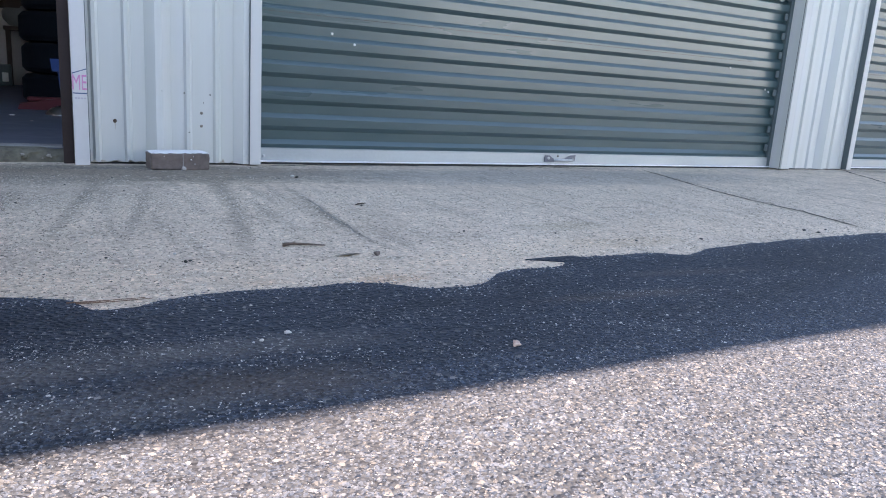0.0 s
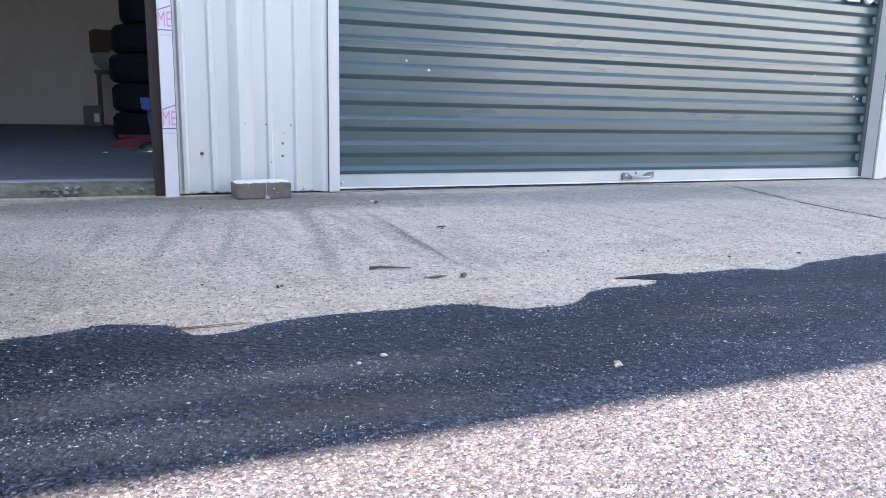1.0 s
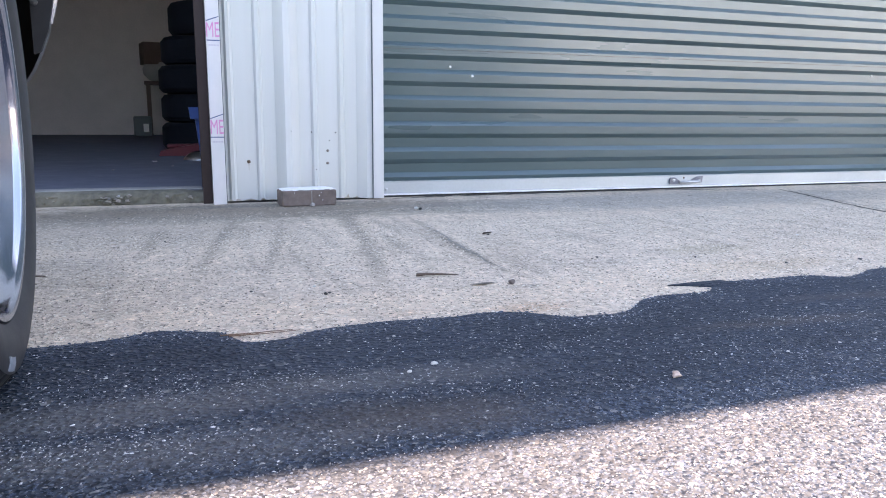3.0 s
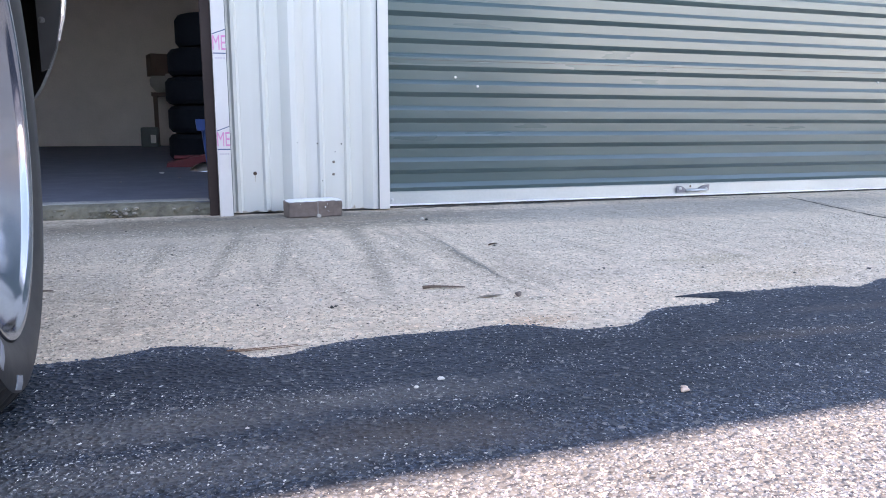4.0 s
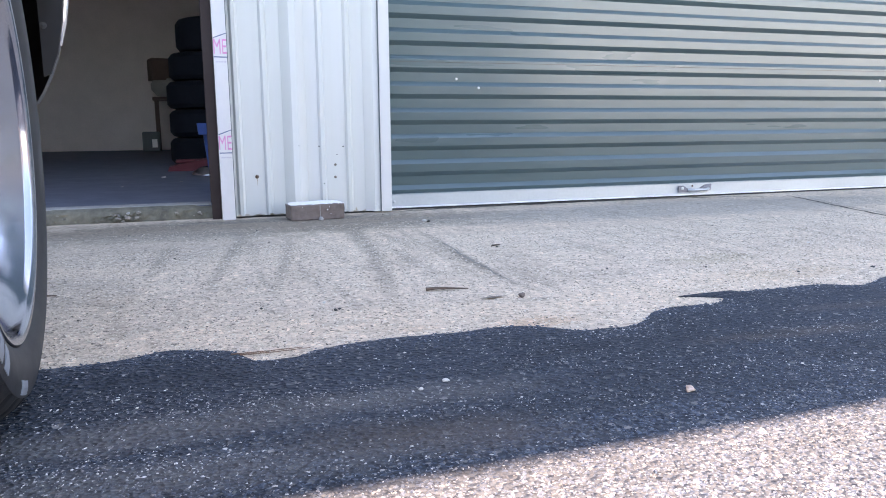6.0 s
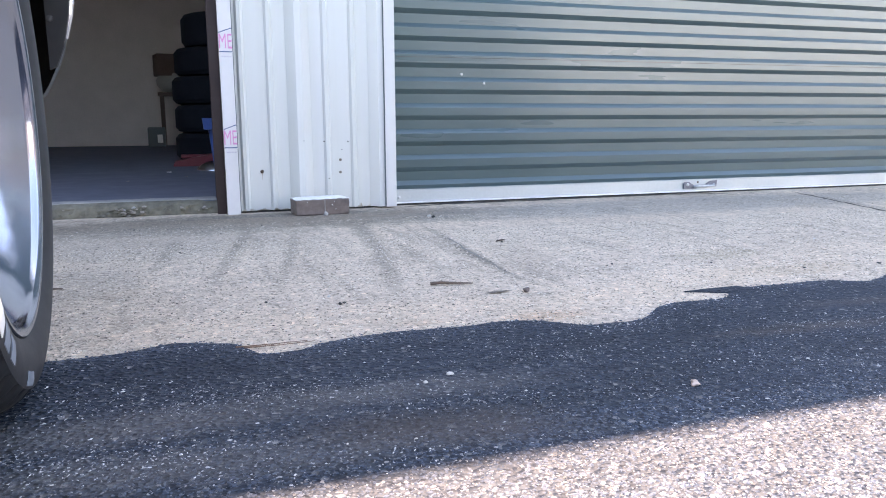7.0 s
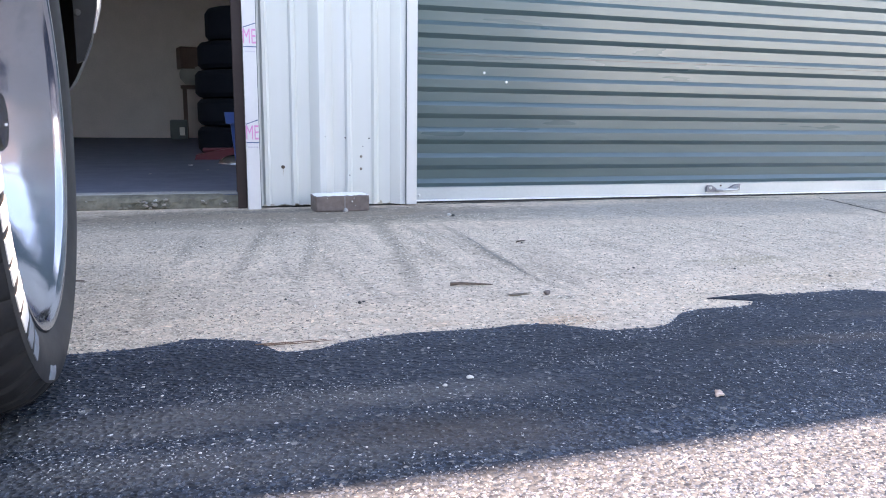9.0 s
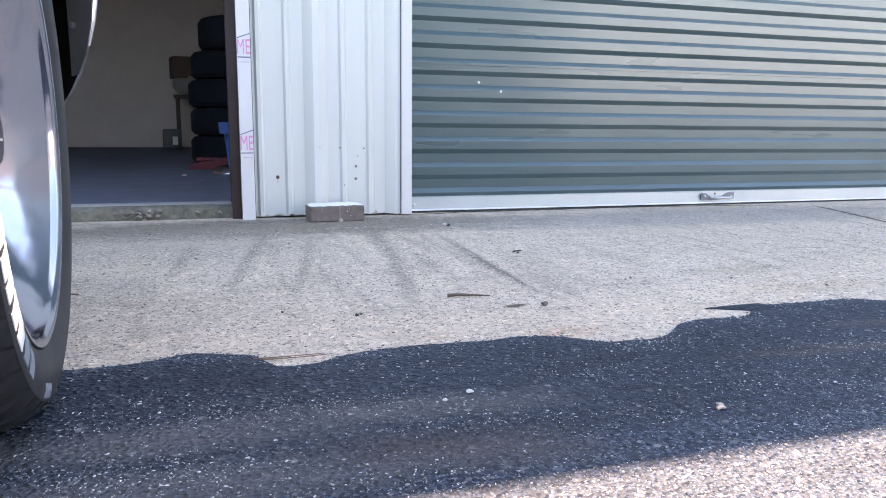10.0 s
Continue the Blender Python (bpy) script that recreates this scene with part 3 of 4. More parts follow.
def pier(name, x0, first_rib, wrapped=False):
    x1 = x0 + COL_W
    ob = tagged(new(name), "white ribbed sheet metal pier between storage doors", "wall", kind="structure")
    part("wall_sheet", prism(ribbed(x0 + 0.02, x1 - 0.02, first_rib), 0.006, EAVE_Z - 0.02), WHITE, ob)
    # corner trims, folded back into the opening
    for a, b, inner in ((x0, x0 + 0.046, x0 + 0.012), (x1 - 0.040, x1, x1 - 0.012)):
        wrap = wrapped and a == x0
        bm = prism([(a, TRIM_Y), (b, TRIM_Y), (b, TRIM_Y + 0.052), (b - 0.002, TRIM_Y + 0.052), (b - 0.002, TRIM_Y + 0.004), (a + 0.004, TRIM_Y + 0.004), (a + 0.004, BACK_Y), (a, BACK_Y)]
                   if a == x0 else [(a, TRIM_Y), (b, TRIM_Y), (b, BACK_Y), (b - 0.004, BACK_Y), (b - 0.004, TRIM_Y + 0.004), (a + 0.002, TRIM_Y + 0.004), (a + 0.002, TRIM_Y + 0.052), (a, TRIM_Y + 0.052)],
                   -0.004 if wrap else 0.006, DOOR_H)
        part("corner_trim", bm, TRIM, ob)
    part("trim_seam", slab_box(x0 - 0.0008, TRIM_Y + 0.010, 0.006, x0 + 0.001, TRIM_Y + 0.0125, DOOR_H - 0.01), SEAL, ob, "dark seam in the corner trim")
    for a in (x0 + 0.0463, x1 - 0.0425):
        part("trim_seam", slab_box(a, TRIM_Y + 0.003, 0.006, a + 0.0022, PAN_Y, DOOR_H - 0.01), GUIDE, ob, "dark seam in the corner trim")
    part("base_gap", slab_box(x0 + 0.03, PAN_Y + 0.003, 0.0, x1 - 0.03, BACK_Y - 0.01, 0.008), CRACK, ob, "dark gap under the sheet")
    return ob


middle = pier("wall_pier_1", COL_X, 0.384, True)
screw_head(0.240, 0.150, 0.0046, parent=middle)
for x, z in ((0.533, 0.188), (0.532, 0.141)):
    screw_head(x, z, 0.0036, material=WORN_SCREW, parent=middle)
for x, z in ((0.393, 0.262), (0.472, 0.258), (0.563, 0.256)):
    screw_head(x, z, 0.0018, PAN_Y - 0.0325 if x < 0.45 else PAN_Y - 0.0055, SEAL, middle)
stain_streak(0.240, 0.148, 0.118, 0.0022, PAN_Y - 0.0006, middle)
for x, h, w in ((0.290, 0.012, 0.008), (0.610, 0.014, 0.007)):
    stain_streak(x, 0.0065, 0.0065 + h, w, PAN_Y - 0.0006, middle)
screw_head(0.540, 0.226, 0.0012, PAN_Y - 0.0003, SEAL, middle)
screw_head(0.487, 0.118, 0.0014, PAN_Y - 0.0093, SEAL, middle)
g = random.Random(3)
for i in range(16):
    x = g.uniform(COL_X + 0.055, COL_X + COL_W - 0.05)
    if abs(x - 0.384) > 0.05:
        stain_streak(x, 0.0062, 0.0065 + g.uniform(0.003, 0.008), g.uniform(0.008, 0.026), PAN_Y - (0.0115 if min(abs(x - c) for c in (0.1808, 0.2824, 0.4856, 0.5872)) < 0.018 else 0.0006), middle)
pier("wall_pier_2", COL_X + STEP, COL_X + STEP + 0.379)
pier("wall_pier_3", COL_X - STEP, COL_X - STEP + 0.276)
pier("wall_pier_4", COL_X + 2 * STEP, COL_X + 2 * STEP + 0.276)

part("base_dirt", crack([(0.160, 3.432), (0.25, 3.430), (0.33, 3.425), (0.42, 3.40), (0.55, 3.425), (0.66, 3.432), (0.72, 3.40)], 0.016, 12, 0.004, 0.1), CRACK, middle, "dark dirt along the foot of the sheet")

# printed wrap film on the open unit's corner trim
film = part("wrap_film", slab_box(COL_X + 0.001, TRIM_Y - 0.0015, -0.002, COL_X + 0.0455, TRIM_Y, DOOR_H - 0.02), WRAP, middle, "white film strip printed in pink and blue")


def lettering(text, size, x, y, z, material, parent):
    cu = bpy.data.curves.new("lettering", "FONT")
    cu.body, cu.size, cu.extrude, cu.align_x = text, size, 0.0003, "CENTER"
    tmp = new("lettering", cu)
    bpy.context.view_layer.update()
    me = bpy.data.meshes.new_from_object(tmp.evaluated_get(bpy.context.evaluated_depsgraph_get()))
    bpy.data.objects.remove(tmp)
    me.materials.clear()
    me.materials.append(material)
    co = np.array([v.co[:] for v in me.vertices])
    lo, hi = co.min(0), co.max(0)
    me.transform(Matrix.Diagonal((0.0435 / (hi[0] - lo[0]), 0.050 / (hi[1] - lo[1]), 1, 1)) @ Matrix.Translation((-(lo[0] + hi[0]) / 2, -lo[1], 0)))
    ob = new("lettering", me)
    ob.matrix_world = pose(x, y, z, 90, 0, 0)
    ob.parent = parent
    return ob


for k in range(4):
    z = 0.252 + 0.333 * k
    cx, y = COL_X + 0.0235, TRIM_Y - 0.0022
    lettering("ME", 0.060, cx, y, z, PINK, film)
    part("printed_line", slab_box(COL_X + 0.002, y, z - 0.013, COL_X + 0.045, y + 0.0008, z - 0.0095), BLUE_INK, film)
    part("printed_line", prism([(COL_X + 0.002, z + 0.052), (COL_X + 0.045, z + 0.068), (COL_X + 0.045, z + 0.071), (COL_X + 0.002, z + 0.055)], y, y + 0.0008, "y"), BLUE_INK, film)
    for i in range(4):
        part("printed_bar", slab_box(COL_X + 0.008 + 0.009 * i, y, z - 0.030, COL_X + 0.014 + 0.009 * i, y + 0.0008, z - 0.025), GREY_INK, film)

# wall over the doors, roof, unit walls
X_L, X_R = COL_X - STEP, COL_X + 2 * STEP + COL_W
head = tagged(part("wall_header", prism(ribbed(X_L - 3, X_R + 3, 0.384), DOOR_H + 0.004, EAVE_Z - 0.02), WHITE), "white ribbed sheet metal wall above the doors", "wall", kind="structure")
roof = tagged(part("roof", slab_box(X_L - 3, EAVE_Y, EAVE_Z - 0.02, X_R + 3, 11.3, EAVE_Z + 0.04), ROOF), "plain grey metal roof of the storage building", "roof", kind="structure")
tagged(part("wall_back", slab_box(X_L - 3, 11.0, 0.0, X_R + 3, 11.2, EAVE_Z - 0.021), INNER), "plain beige back wall of the units", "wall", kind="structure")
for i, x in enumerate((COL_X - STEP + 0.30, COL_X + 0.36, COL_X + STEP + 0.30, COL_X + 2 * STEP + 0.30)):
    tagged(part("wall_partition_%d" % (i + 1), slab_box(x, BACK_Y + 0.004, 0.0, x + 0.06, 10.996, EAVE_Z - 0.021), INNER), "plain beige partition between storage units", "wall", kind="structure")
for i, (a, b) in enumerate(((X_L - 3, X_L), (X_R, X_R + 3))):
    tagged(part("wall_end_%d" % (i + 1), prism(ribbed(a, b, 0.384), 0.0, DOOR_H), WHITE), "white ribbed sheet metal wall", "wall", kind="structure")

# added out of view: dark to pale walls that shape the door's reflection
for i, (a, b, m) in enumerate(((-30, 4.5, GREEN), (4.5, 7.5, REFLECTOR_MID), (7.5, 45, REFLECTOR_PALE))):
    tagged(part("reflector_wall_%d" % (i + 1), slab_box(a, -9.3, -0.05, b, -9.0, 2.9), m), "unseen plain wall added across the lane for the door to reflect", "wall", kind="structure")

# added out of view: covers the bright horizon in the rim's reflection
tagged(part("reflector_lane_end", slab_box(26.0, -9.3, -0.05, 26.3, 11.2, 7.5), END_REFLECTOR), "unseen plain tan wall added for the wheel rim to reflect", "wall", kind="structure")

# raised floor of the open unit, with a chipped front edge
bm = slab_box(COL_X - DOOR_W - 0.3, 3.505, -0.02, COL_X + 0.36, 10.99, 0.046)
floor = tagged(part("floor", bm, SLAB), "dark grey concrete floor inside the open unit", "floor", kind="structure")
bm = bmesh.new()
n = 360
SILL_ROWS = ((3.462, -0.01), (3.464, 0.006), (3.466, 0.016), (3.467, 0.026), (3.470, 0.035), (3.478, 0.042), (3.492, 0.046), (3.51, 0.049))
rows = []
for i in range(n + 1):
    x = COL_X - DOOR_W + (DOOR_W - 0.004) * i / n
    chip = max(0.0, noise.noise(Vector((x * 9, 0, 3))) - 0.1) * 0.035
    row = []
    for y, z in SILL_ROWS:
        edge = 1 - min(1.0, abs(z - 0.038) / 0.03)
        lump = 0.006 * noise.noise(Vector((x * 28, y * 60, z * 60))) + 0.0035 * noise.noise(Vector((x * 80, 5, z * 130)))
        row.append(bm.verts.new((x, min(y + chip * edge + lump * (y < 3.5), 3.512), z - 0.7 * chip * edge + 0.4 * lump * (0 < z < 0.045))))
    rows.append(row)
for a, b in zip(rows, rows[1:]):
    for j in range(len(SILL_ROWS) - 1):
        bm.faces.new((a[j], b[j], b[j + 1], a[j + 1]))
part("floor_edge", bm, SILL, floor, "chipped concrete sill with debris")
part("floor_lip", slab_box(COL_X - DOOR_W, 3.508, 0.044, COL_X - 0.036, 3.60, 0.0502, bevel=0.002), LIP, floor, "worn pale strip along the sill")
g = random.Random(5)
for i in range(60):
    bm = stone(g.uniform(0.003, 0.009), 0.6, i, 0.9)
    bmesh.ops.translate(bm, verts=bm.verts, vec=((g.uniform(-0.75, 0.08) if i % 2 else g.gauss(-0.24, 0.05)), 3.455 + g.uniform(-0.014, 0.008), g.uniform(0.0, 0.030)))
    part("loose_chip", bm, SILL if i % 3 else JOINT_SOIL if i % 8 else LIP, floor)

# dark door guide at the open unit's side
tagged(part("door_guide", prism([(COL_X - 0.034, 3.43), (COL_X - 0.001, 3.43), (COL_X - 0.001, 3.60), (COL_X - 0.034, 3.60), (COL_X - 0.034, 3.585), (COL_X - 0.012, 3.585), (COL_X - 0.012, 3.445), (COL_X - 0.034, 3.445)], 0.0, DOOR_H), DARK_POST),
       "dark brown steel door guide beside the open unit", "door guide", kind="structure")


# ---- roll-up doors ----
PITCH, BAR_TOP = 0.1024, 0.063


def wave(x):
    """The sheet's slight waviness along the door."""
    return 0.0015 * math.sin(3.1 * x) + 0.001 * math.sin(8.3 * x)


def curtain(x0, x1):
    """The corrugated steel sheet of a roll-up door."""
    bm = bmesh.new()
    prof = [(CURTAIN_Y, BAR_TOP - 0.02)]
    k = 0
    while BAR_TOP + k * PITCH < DOOR_H + 0.1:
        z = 0.140 + (k - 1) * PITCH
        # underside, outer face, sloped top, inner face
        for dz, dy in ((-0.009, 0.0050), (0.009, -0.0085), (0.040, -0.0095), (0.058, 0.0062)):
            if z + dz > BAR_TOP - 0.015:
                prof.append((CURTAIN_Y + dy, z + dz))
        k += 1
    cols = []
    for x in np.linspace(x0, x1, 13):
        wob = wave(x)
        cols.append([bm.verts.new((float(x), y + wob, z)) for y, z in prof])
    for a, b in zip(cols, cols[1:]):
        for j in range(len(prof) - 1):
            bm.faces.new((a[j], b[j], b[j + 1], a[j + 1]))
    back = [bm.verts.new((x, CURTAIN_Y + 0.03, z)) for x in (x0, x1) for z in (prof[0][1], prof[-1][1])]
    bm.faces.new((back[0], back[1], back[3], back[2]))
    return bm


def sheet_y(z):
    """How deep the corrugated sheet lies at height z."""
    return float(np.interp((z - 0.140) % PITCH, [0, 0.009, 0.040, 0.058, PITCH - 0.009, PITCH], [-0.001, -0.0085, -0.0095, 0.0062, 0.0050, -0.001]))


def latch(x, z, parent):
    lt = part("latch_plate", slab_box(x - 0.075, CURTAIN_Y - 0.020, z, x + 0.012, CURTAIN_Y - 0.006, z + 0.05, bevel=0.003), STEEL, parent, "zinc slide latch")
    bm = lathe([(-0.012, 0.0001), (-0.012, 0.036), (0.004, 0.040), (0.012, 0.030), (0.014, 0.0001)], 24)
    bmesh.ops.rotate(bm, verts=bm.verts, matrix=Matrix.Rotation(radians(-90), 3, "Z"))
    bmesh.ops.translate(bm, verts=bm.verts, vec=(x + 0.060, CURTAIN_Y - 0.026, z + 0.032))
    part("lock_disc", bm, CHROME, lt, "round bright lock body", True)


def roll_door(name, x0, dots=()):
    x1 = x0 + DOOR_W
    ob = tagged(new(name), "closed green corrugated steel roll-up storage door", "roll-up door", kind="structure")
    part("curtain", curtain(x0 + 0.006, x1 - 0.006), GREEN, ob, "green painted corrugated sheet")
    bar = part("bottom_bar", prism([(CURTAIN_Y - 0.020, 0.0085), (CURTAIN_Y - 0.018, BAR_TOP - 0.002), (CURTAIN_Y - 0.014, BAR_TOP), (CURTAIN_Y + 0.012, BAR_TOP), (CURTAIN_Y + 0.012, 0.0085)], x0 + 0.010, x1 - 0.010, "x"), ALU, ob, "bare aluminium bottom bar")
    # lip coloured near white for the sky it catches
    part("bar_lip", slab_box(x0 + 0.010, CURTAIN_Y - 0.034, 0.0085, x1 - 0.010, CURTAIN_Y - 0.0202, 0.0135), SKYLIT_ALU, bar)
    part("bottom_seal", slab_box(x0 + 0.012, CURTAIN_Y - 0.028, -0.001, x1 - 0.012, CURTAIN_Y + 0.010, 0.0083), SEAL, ob, "black rubber seal")
    screw_head(x0 + 0.030, 0.031, 0.005, CURTAIN_Y - 0.020, STEEL, bar)
    # pull handle
    hx = x0 + 1.460
    left = [(hx - 0.090, 0.022), (hx - 0.091, 0.044), (hx - 0.084, 0.053), (hx - 0.064, 0.053), (hx - 0.046, 0.041), (hx - 0.026, 0.032), (hx - 0.026, 0.022)]
    right = [(hx + 0.050, 0.028), (hx + 0.028, 0.040), (hx + 0.058, 0.054), (hx + 0.088, 0.057), (hx + 0.086, 0.028)]
    hd = part("pull_handle", prism(left, CURTAIN_Y - 0.028, CURTAIN_Y - 0.0195, "y"), DULL_ZINC, bar, "galvanised pull handle")
    part("handle_plate", prism(right, CURTAIN_Y - 0.028, CURTAIN_Y - 0.0195, "y"), DULL_ZINC, hd)
    part("grip", rod(bmesh.new(), [(hx - 0.040, CURTAIN_Y - 0.030, 0.031), (hx - 0.022, CURTAIN_Y - 0.046, 0.032), (hx + 0.052, CURTAIN_Y - 0.048, 0.034), (hx + 0.072, CURTAIN_Y - 0.028, 0.036)], 0.0065, 0.0065, 10), STEEL, hd, smooth=True)
    screw_head(hx - 0.072, 0.040, 0.005, CURTAIN_Y - 0.0285, STEEL, bar)
    screw_head(hx - 0.012, 0.050, 0.003, CURTAIN_Y - 0.020, RUST, bar)
    # end clips of the curtain beside the guide
    for k in range(21):
        z = 0.100 + k * PITCH
        part("end_clip", slab_box(x1 - 0.052, CURTAIN_Y - 0.013, z, x1 - 0.026, CURTAIN_Y - 0.0075, z + 0.036, bevel=0.005), CLIP, ob)
    part("door_guide", slab_box(x1 - 0.024, CURTAIN_Y - 0.020, 0.0, x1 - 0.001, CURTAIN_Y + 0.03, DOOR_H), GUIDE, ob, "dark door guide")
    bm = bmesh.new()
    xs_ = np.linspace(x0 + 0.006, x1 - 0.006, 13)[:-1]
    rows_ = [[bm.verts.new((float(x), CURTAIN_Y - 0.0098 + wave(x), z)) for z in (0.5796, 0.5812)] for x in xs_]
    for a, b in zip(rows_, rows_[1:]):
        bm.faces.new((a[0], b[0], b[1], a[1]))
    part("lap_seam", bm, SEAL, ob, "dark lap line in the sheet")
    latch(x1 - 0.18, 0.915, ob)
    for dx, z, r in dots:
        bm = lathe([(0.0, r), (0.003, r * 0.8), (0.004, 0.0001)], 10)
        bmesh.ops.rotate(bm, verts=bm.verts, matrix=Matrix.Rotation(radians(-90), 3, "Z"))
        bmesh.ops.translate(bm, verts=bm.verts, vec=(x0 + dx, CURTAIN_Y + sheet_y(z) + wave(x0 + dx) - 0.0005, z))
        part("rivet", bm, LETTER, ob, "small white rivet head")
    return ob


D1 = COL_X + COL_W
roll_door("door_1", D1, ((0.306, 0.517, 0.0055), (0.396, 0.482, 0.0055), (2.552, 0.538, 0.006), (2.845, 0.440, 0.006), (2.875, 0.428, 0.004)))
roll_door("door_2", D1 + STEP)
roll_door("door_3", D1 - 2 * STEP)


# ---- parked car ----
CX, WY, WZ = -0.171, 1.6085, 0.3243
car = thing("car", -1.05, 0.25, 0.0, "dark parked car with polished alloy wheels", "car")
BASE = car.matrix_world.inverted()


def car_part(name, bm, material, label="", parent=None, smooth=False):
    bmesh.ops.transform(bm, matrix=BASE, verts=bm.verts)
    return part(name, bm, material, parent or car, label, smooth)


def arch_fill(yc, y0, y1, z0, z1, xa, xb, r=0.365, n=28, first=0.0):
    """Fender skin between a wheel arch and straight edges above and beside it."""
    bm = bmesh.new()
    def outer(a):
        c, s = math.cos(a), math.sin(a)
        k = min((y1 - yc) / c if c > 1e-6 else 1e9, (y0 - yc) / c if c < -1e-6 else 1e9, (z1 - WZ) / s if s > 1e-6 else 1e9)
        return yc + k * c, WZ + k * s
    cols = []
    for i in range(n + 1):
        a = first + (math.pi - first) * i / n
        oy, oz = outer(a)
        iy, iz = yc + r * math.cos(a), WZ + r * math.sin(a)
        cols.append([bm.verts.new(p) for p in ((xa, iy, iz), (xa, oy, oz), (xb, oy, oz), (xb, iy, iz))])
    for a, b in zip(cols, cols[1:]):
        for j in range(4):
            bm.faces.new((a[j], b[j], b[(j + 1) % 4], a[(j + 1) % 4]))
    bm.faces.new(cols[0]), bm.faces.new(cols[-1])
    return bm


REAR_Y = WY - 2.72
LEFT_X = -1.93
shell = []
# body above the arches: hood, cabin and tail as cross-sections along the car
SECT = ((2.36, 0.62, 0.74, 0.20), (2.28, 0.56, 0.82, 0.10), (1.95, 0.69, 0.90, 0.03), (1.0, 0.69, 0.98, 0.0), (-1.2, 0.69, 0.98, 0.0), (-1.75, 0.69, 0.98, 0.02), (-2.1, 0.60, 0.95, 0.08), (-2.22, 0.62, 0.85, 0.2))
bm = bmesh.new()
rows = []
for y, z0, z1, tuck in SECT:
    r, l = -0.165 - tuck, LEFT_X + tuck
    rows.append([bm.verts.new(p) for p in ((r, y, z0), (r + 0.012, y, (z0 + z1) / 2), (r - 0.03, y, z1 - 0.03), (r - 0.12, y, z1), (l + 0.12, y, z1), (l + 0.03, y, z1 - 0.03), (l - 0.012, y, (z0 + z1) / 2), (l, y, z0))])
for a, b in zip(rows, rows[1:]):
    for j in range(8):
        bm.faces.new((a[j], b[j], b[(j + 1) % 8], a[(j + 1) % 8]))
bm.faces.new(rows[0]), bm.faces.new(rows[-1])
car_part("upper_body", bm, CAR_PAINT, "dark glossy body", smooth=True)
bm = bmesh.new()
rows = []
for y, z, tuck in ((1.05, 0.975, 0.08), (0.25, 1.40, 0.26), (-0.75, 1.42, 0.27), (-1.55, 1.0, 0.10)):
    rows.append([bm.verts.new(p) for p in ((-0.165 - 0.06, y, 0.96), (-0.165 - tuck, y, z), (LEFT_X + tuck, y, z), (LEFT_X + 0.06, y, 0.96))])
for a, b in zip(rows, rows[1:]):
    for j in range(3):
        bm.faces.new((a[j], b[j], b[j + 1], a[j + 1]))
bm.faces.new(rows[0]), bm.faces.new(rows[-1])
car_part("cabin_glass", bm, GLASS, "dark tinted windows")
car_part("roof_panel", slab_box(LEFT_X + 0.28, -0.80, 1.415, -0.165 - 0.28, 0.28, 1.445, bevel=0.012), CAR_PAINT)
for xa, xb in ((-0.165, -0.215), (LEFT_X, LEFT_X + 0.05)):
    car_part("front_fender", arch_fill(WY, WY - 0.45, WY + 0.375, 0.33, 0.69, xa, xb, first=radians(33)), CAR_PAINT)
    car_part("rear_fender", arch_fill(REAR_Y, REAR_Y - 0.45, REAR_Y + 0.45, 0.33, 0.69, xa, xb), CAR_PAINT)
    s = 1 if xa > -1 else -1
    car_part("door_panel", slab_box(min(xa, xa - s * 0.08), REAR_Y + 0.451, 0.30, max(xa, xa - s * 0.08), WY - 0.451, 0.69), CAR_PAINT)
    car_part("rocker_sill", slab_box(min(xa - s * 0.02, xa - s * 0.10), REAR_Y + 0.42, 0.20, max(xa - s * 0.02, xa - s * 0.10), WY - 0.42, 0.298, bevel=0.01), PLASTIC)
for yc in (WY, REAR_Y):
    car_part("wheel_well", arch_fill(yc, yc - 0.40, yc + 0.37, 0.33, 0.688, -0.217, LEFT_X + 0.052, r=0.37, first=radians(30)), LINER, "dusty black wheel well liner")
car_part("underbody", slab_box(LEFT_X + 0.3, REAR_Y + 0.45, 0.20, -0.165 - 0.3, WY - 0.45, 0.34), PLASTIC)


def bumper(ya, yb, sgn):
    """A bumper rounded in plan, tucked in towards its lower edge."""
    bm = bmesh.new()
    levels = ((0.365, 0.062), (0.372, 0.050), (0.388, 0.040), (0.417, 0.026), (0.449, 0.014), (0.50, 0.004), (0.55, 0.0), (0.66, 0.0), (0.70, 0.004))
    plan = []
    for i in range(13):
        a = math.pi / 2 * i / 12
        plan.append((-0.156 - 0.45 + 0.45 * math.cos(a), ya + (yb - ya) * math.sin(a) ** 1.0))
    plan = plan + [(LEFT_X - 0.156 - x, y) for x, y in plan[::-1]]
    rows = []
    for z, tuck in levels:
        row = []
        for x, y in plan:
            f = 1 - tuck / 0.9
            row.append(bm.verts.new((-1.0475 + (x + 1.0475) * f, y - sgn * tuck * abs(y - ya) / abs(yb - ya), z)))
        rows.append(row)
    for a, b in zip(rows, rows[1:]):
        for j in range(len(plan) - 1):
            bm.faces.new((a[j], a[j + 1], b[j + 1], b[j]))
    for row in (rows[0], rows[-1]):
        bm.faces.new(row)
    return bm


car_part("bumper_liner", prism([(-0.190, 0.412), (-0.180, 0.417), (-0.167, 0.449), (-0.157, 0.50), (-0.153, 0.55), (-0.153, 0.70), (-0.190, 0.70), (-0.190, 0.44)], WY + 0.366, WY + 0.376, "y"), LINER, "dusty liner panel")
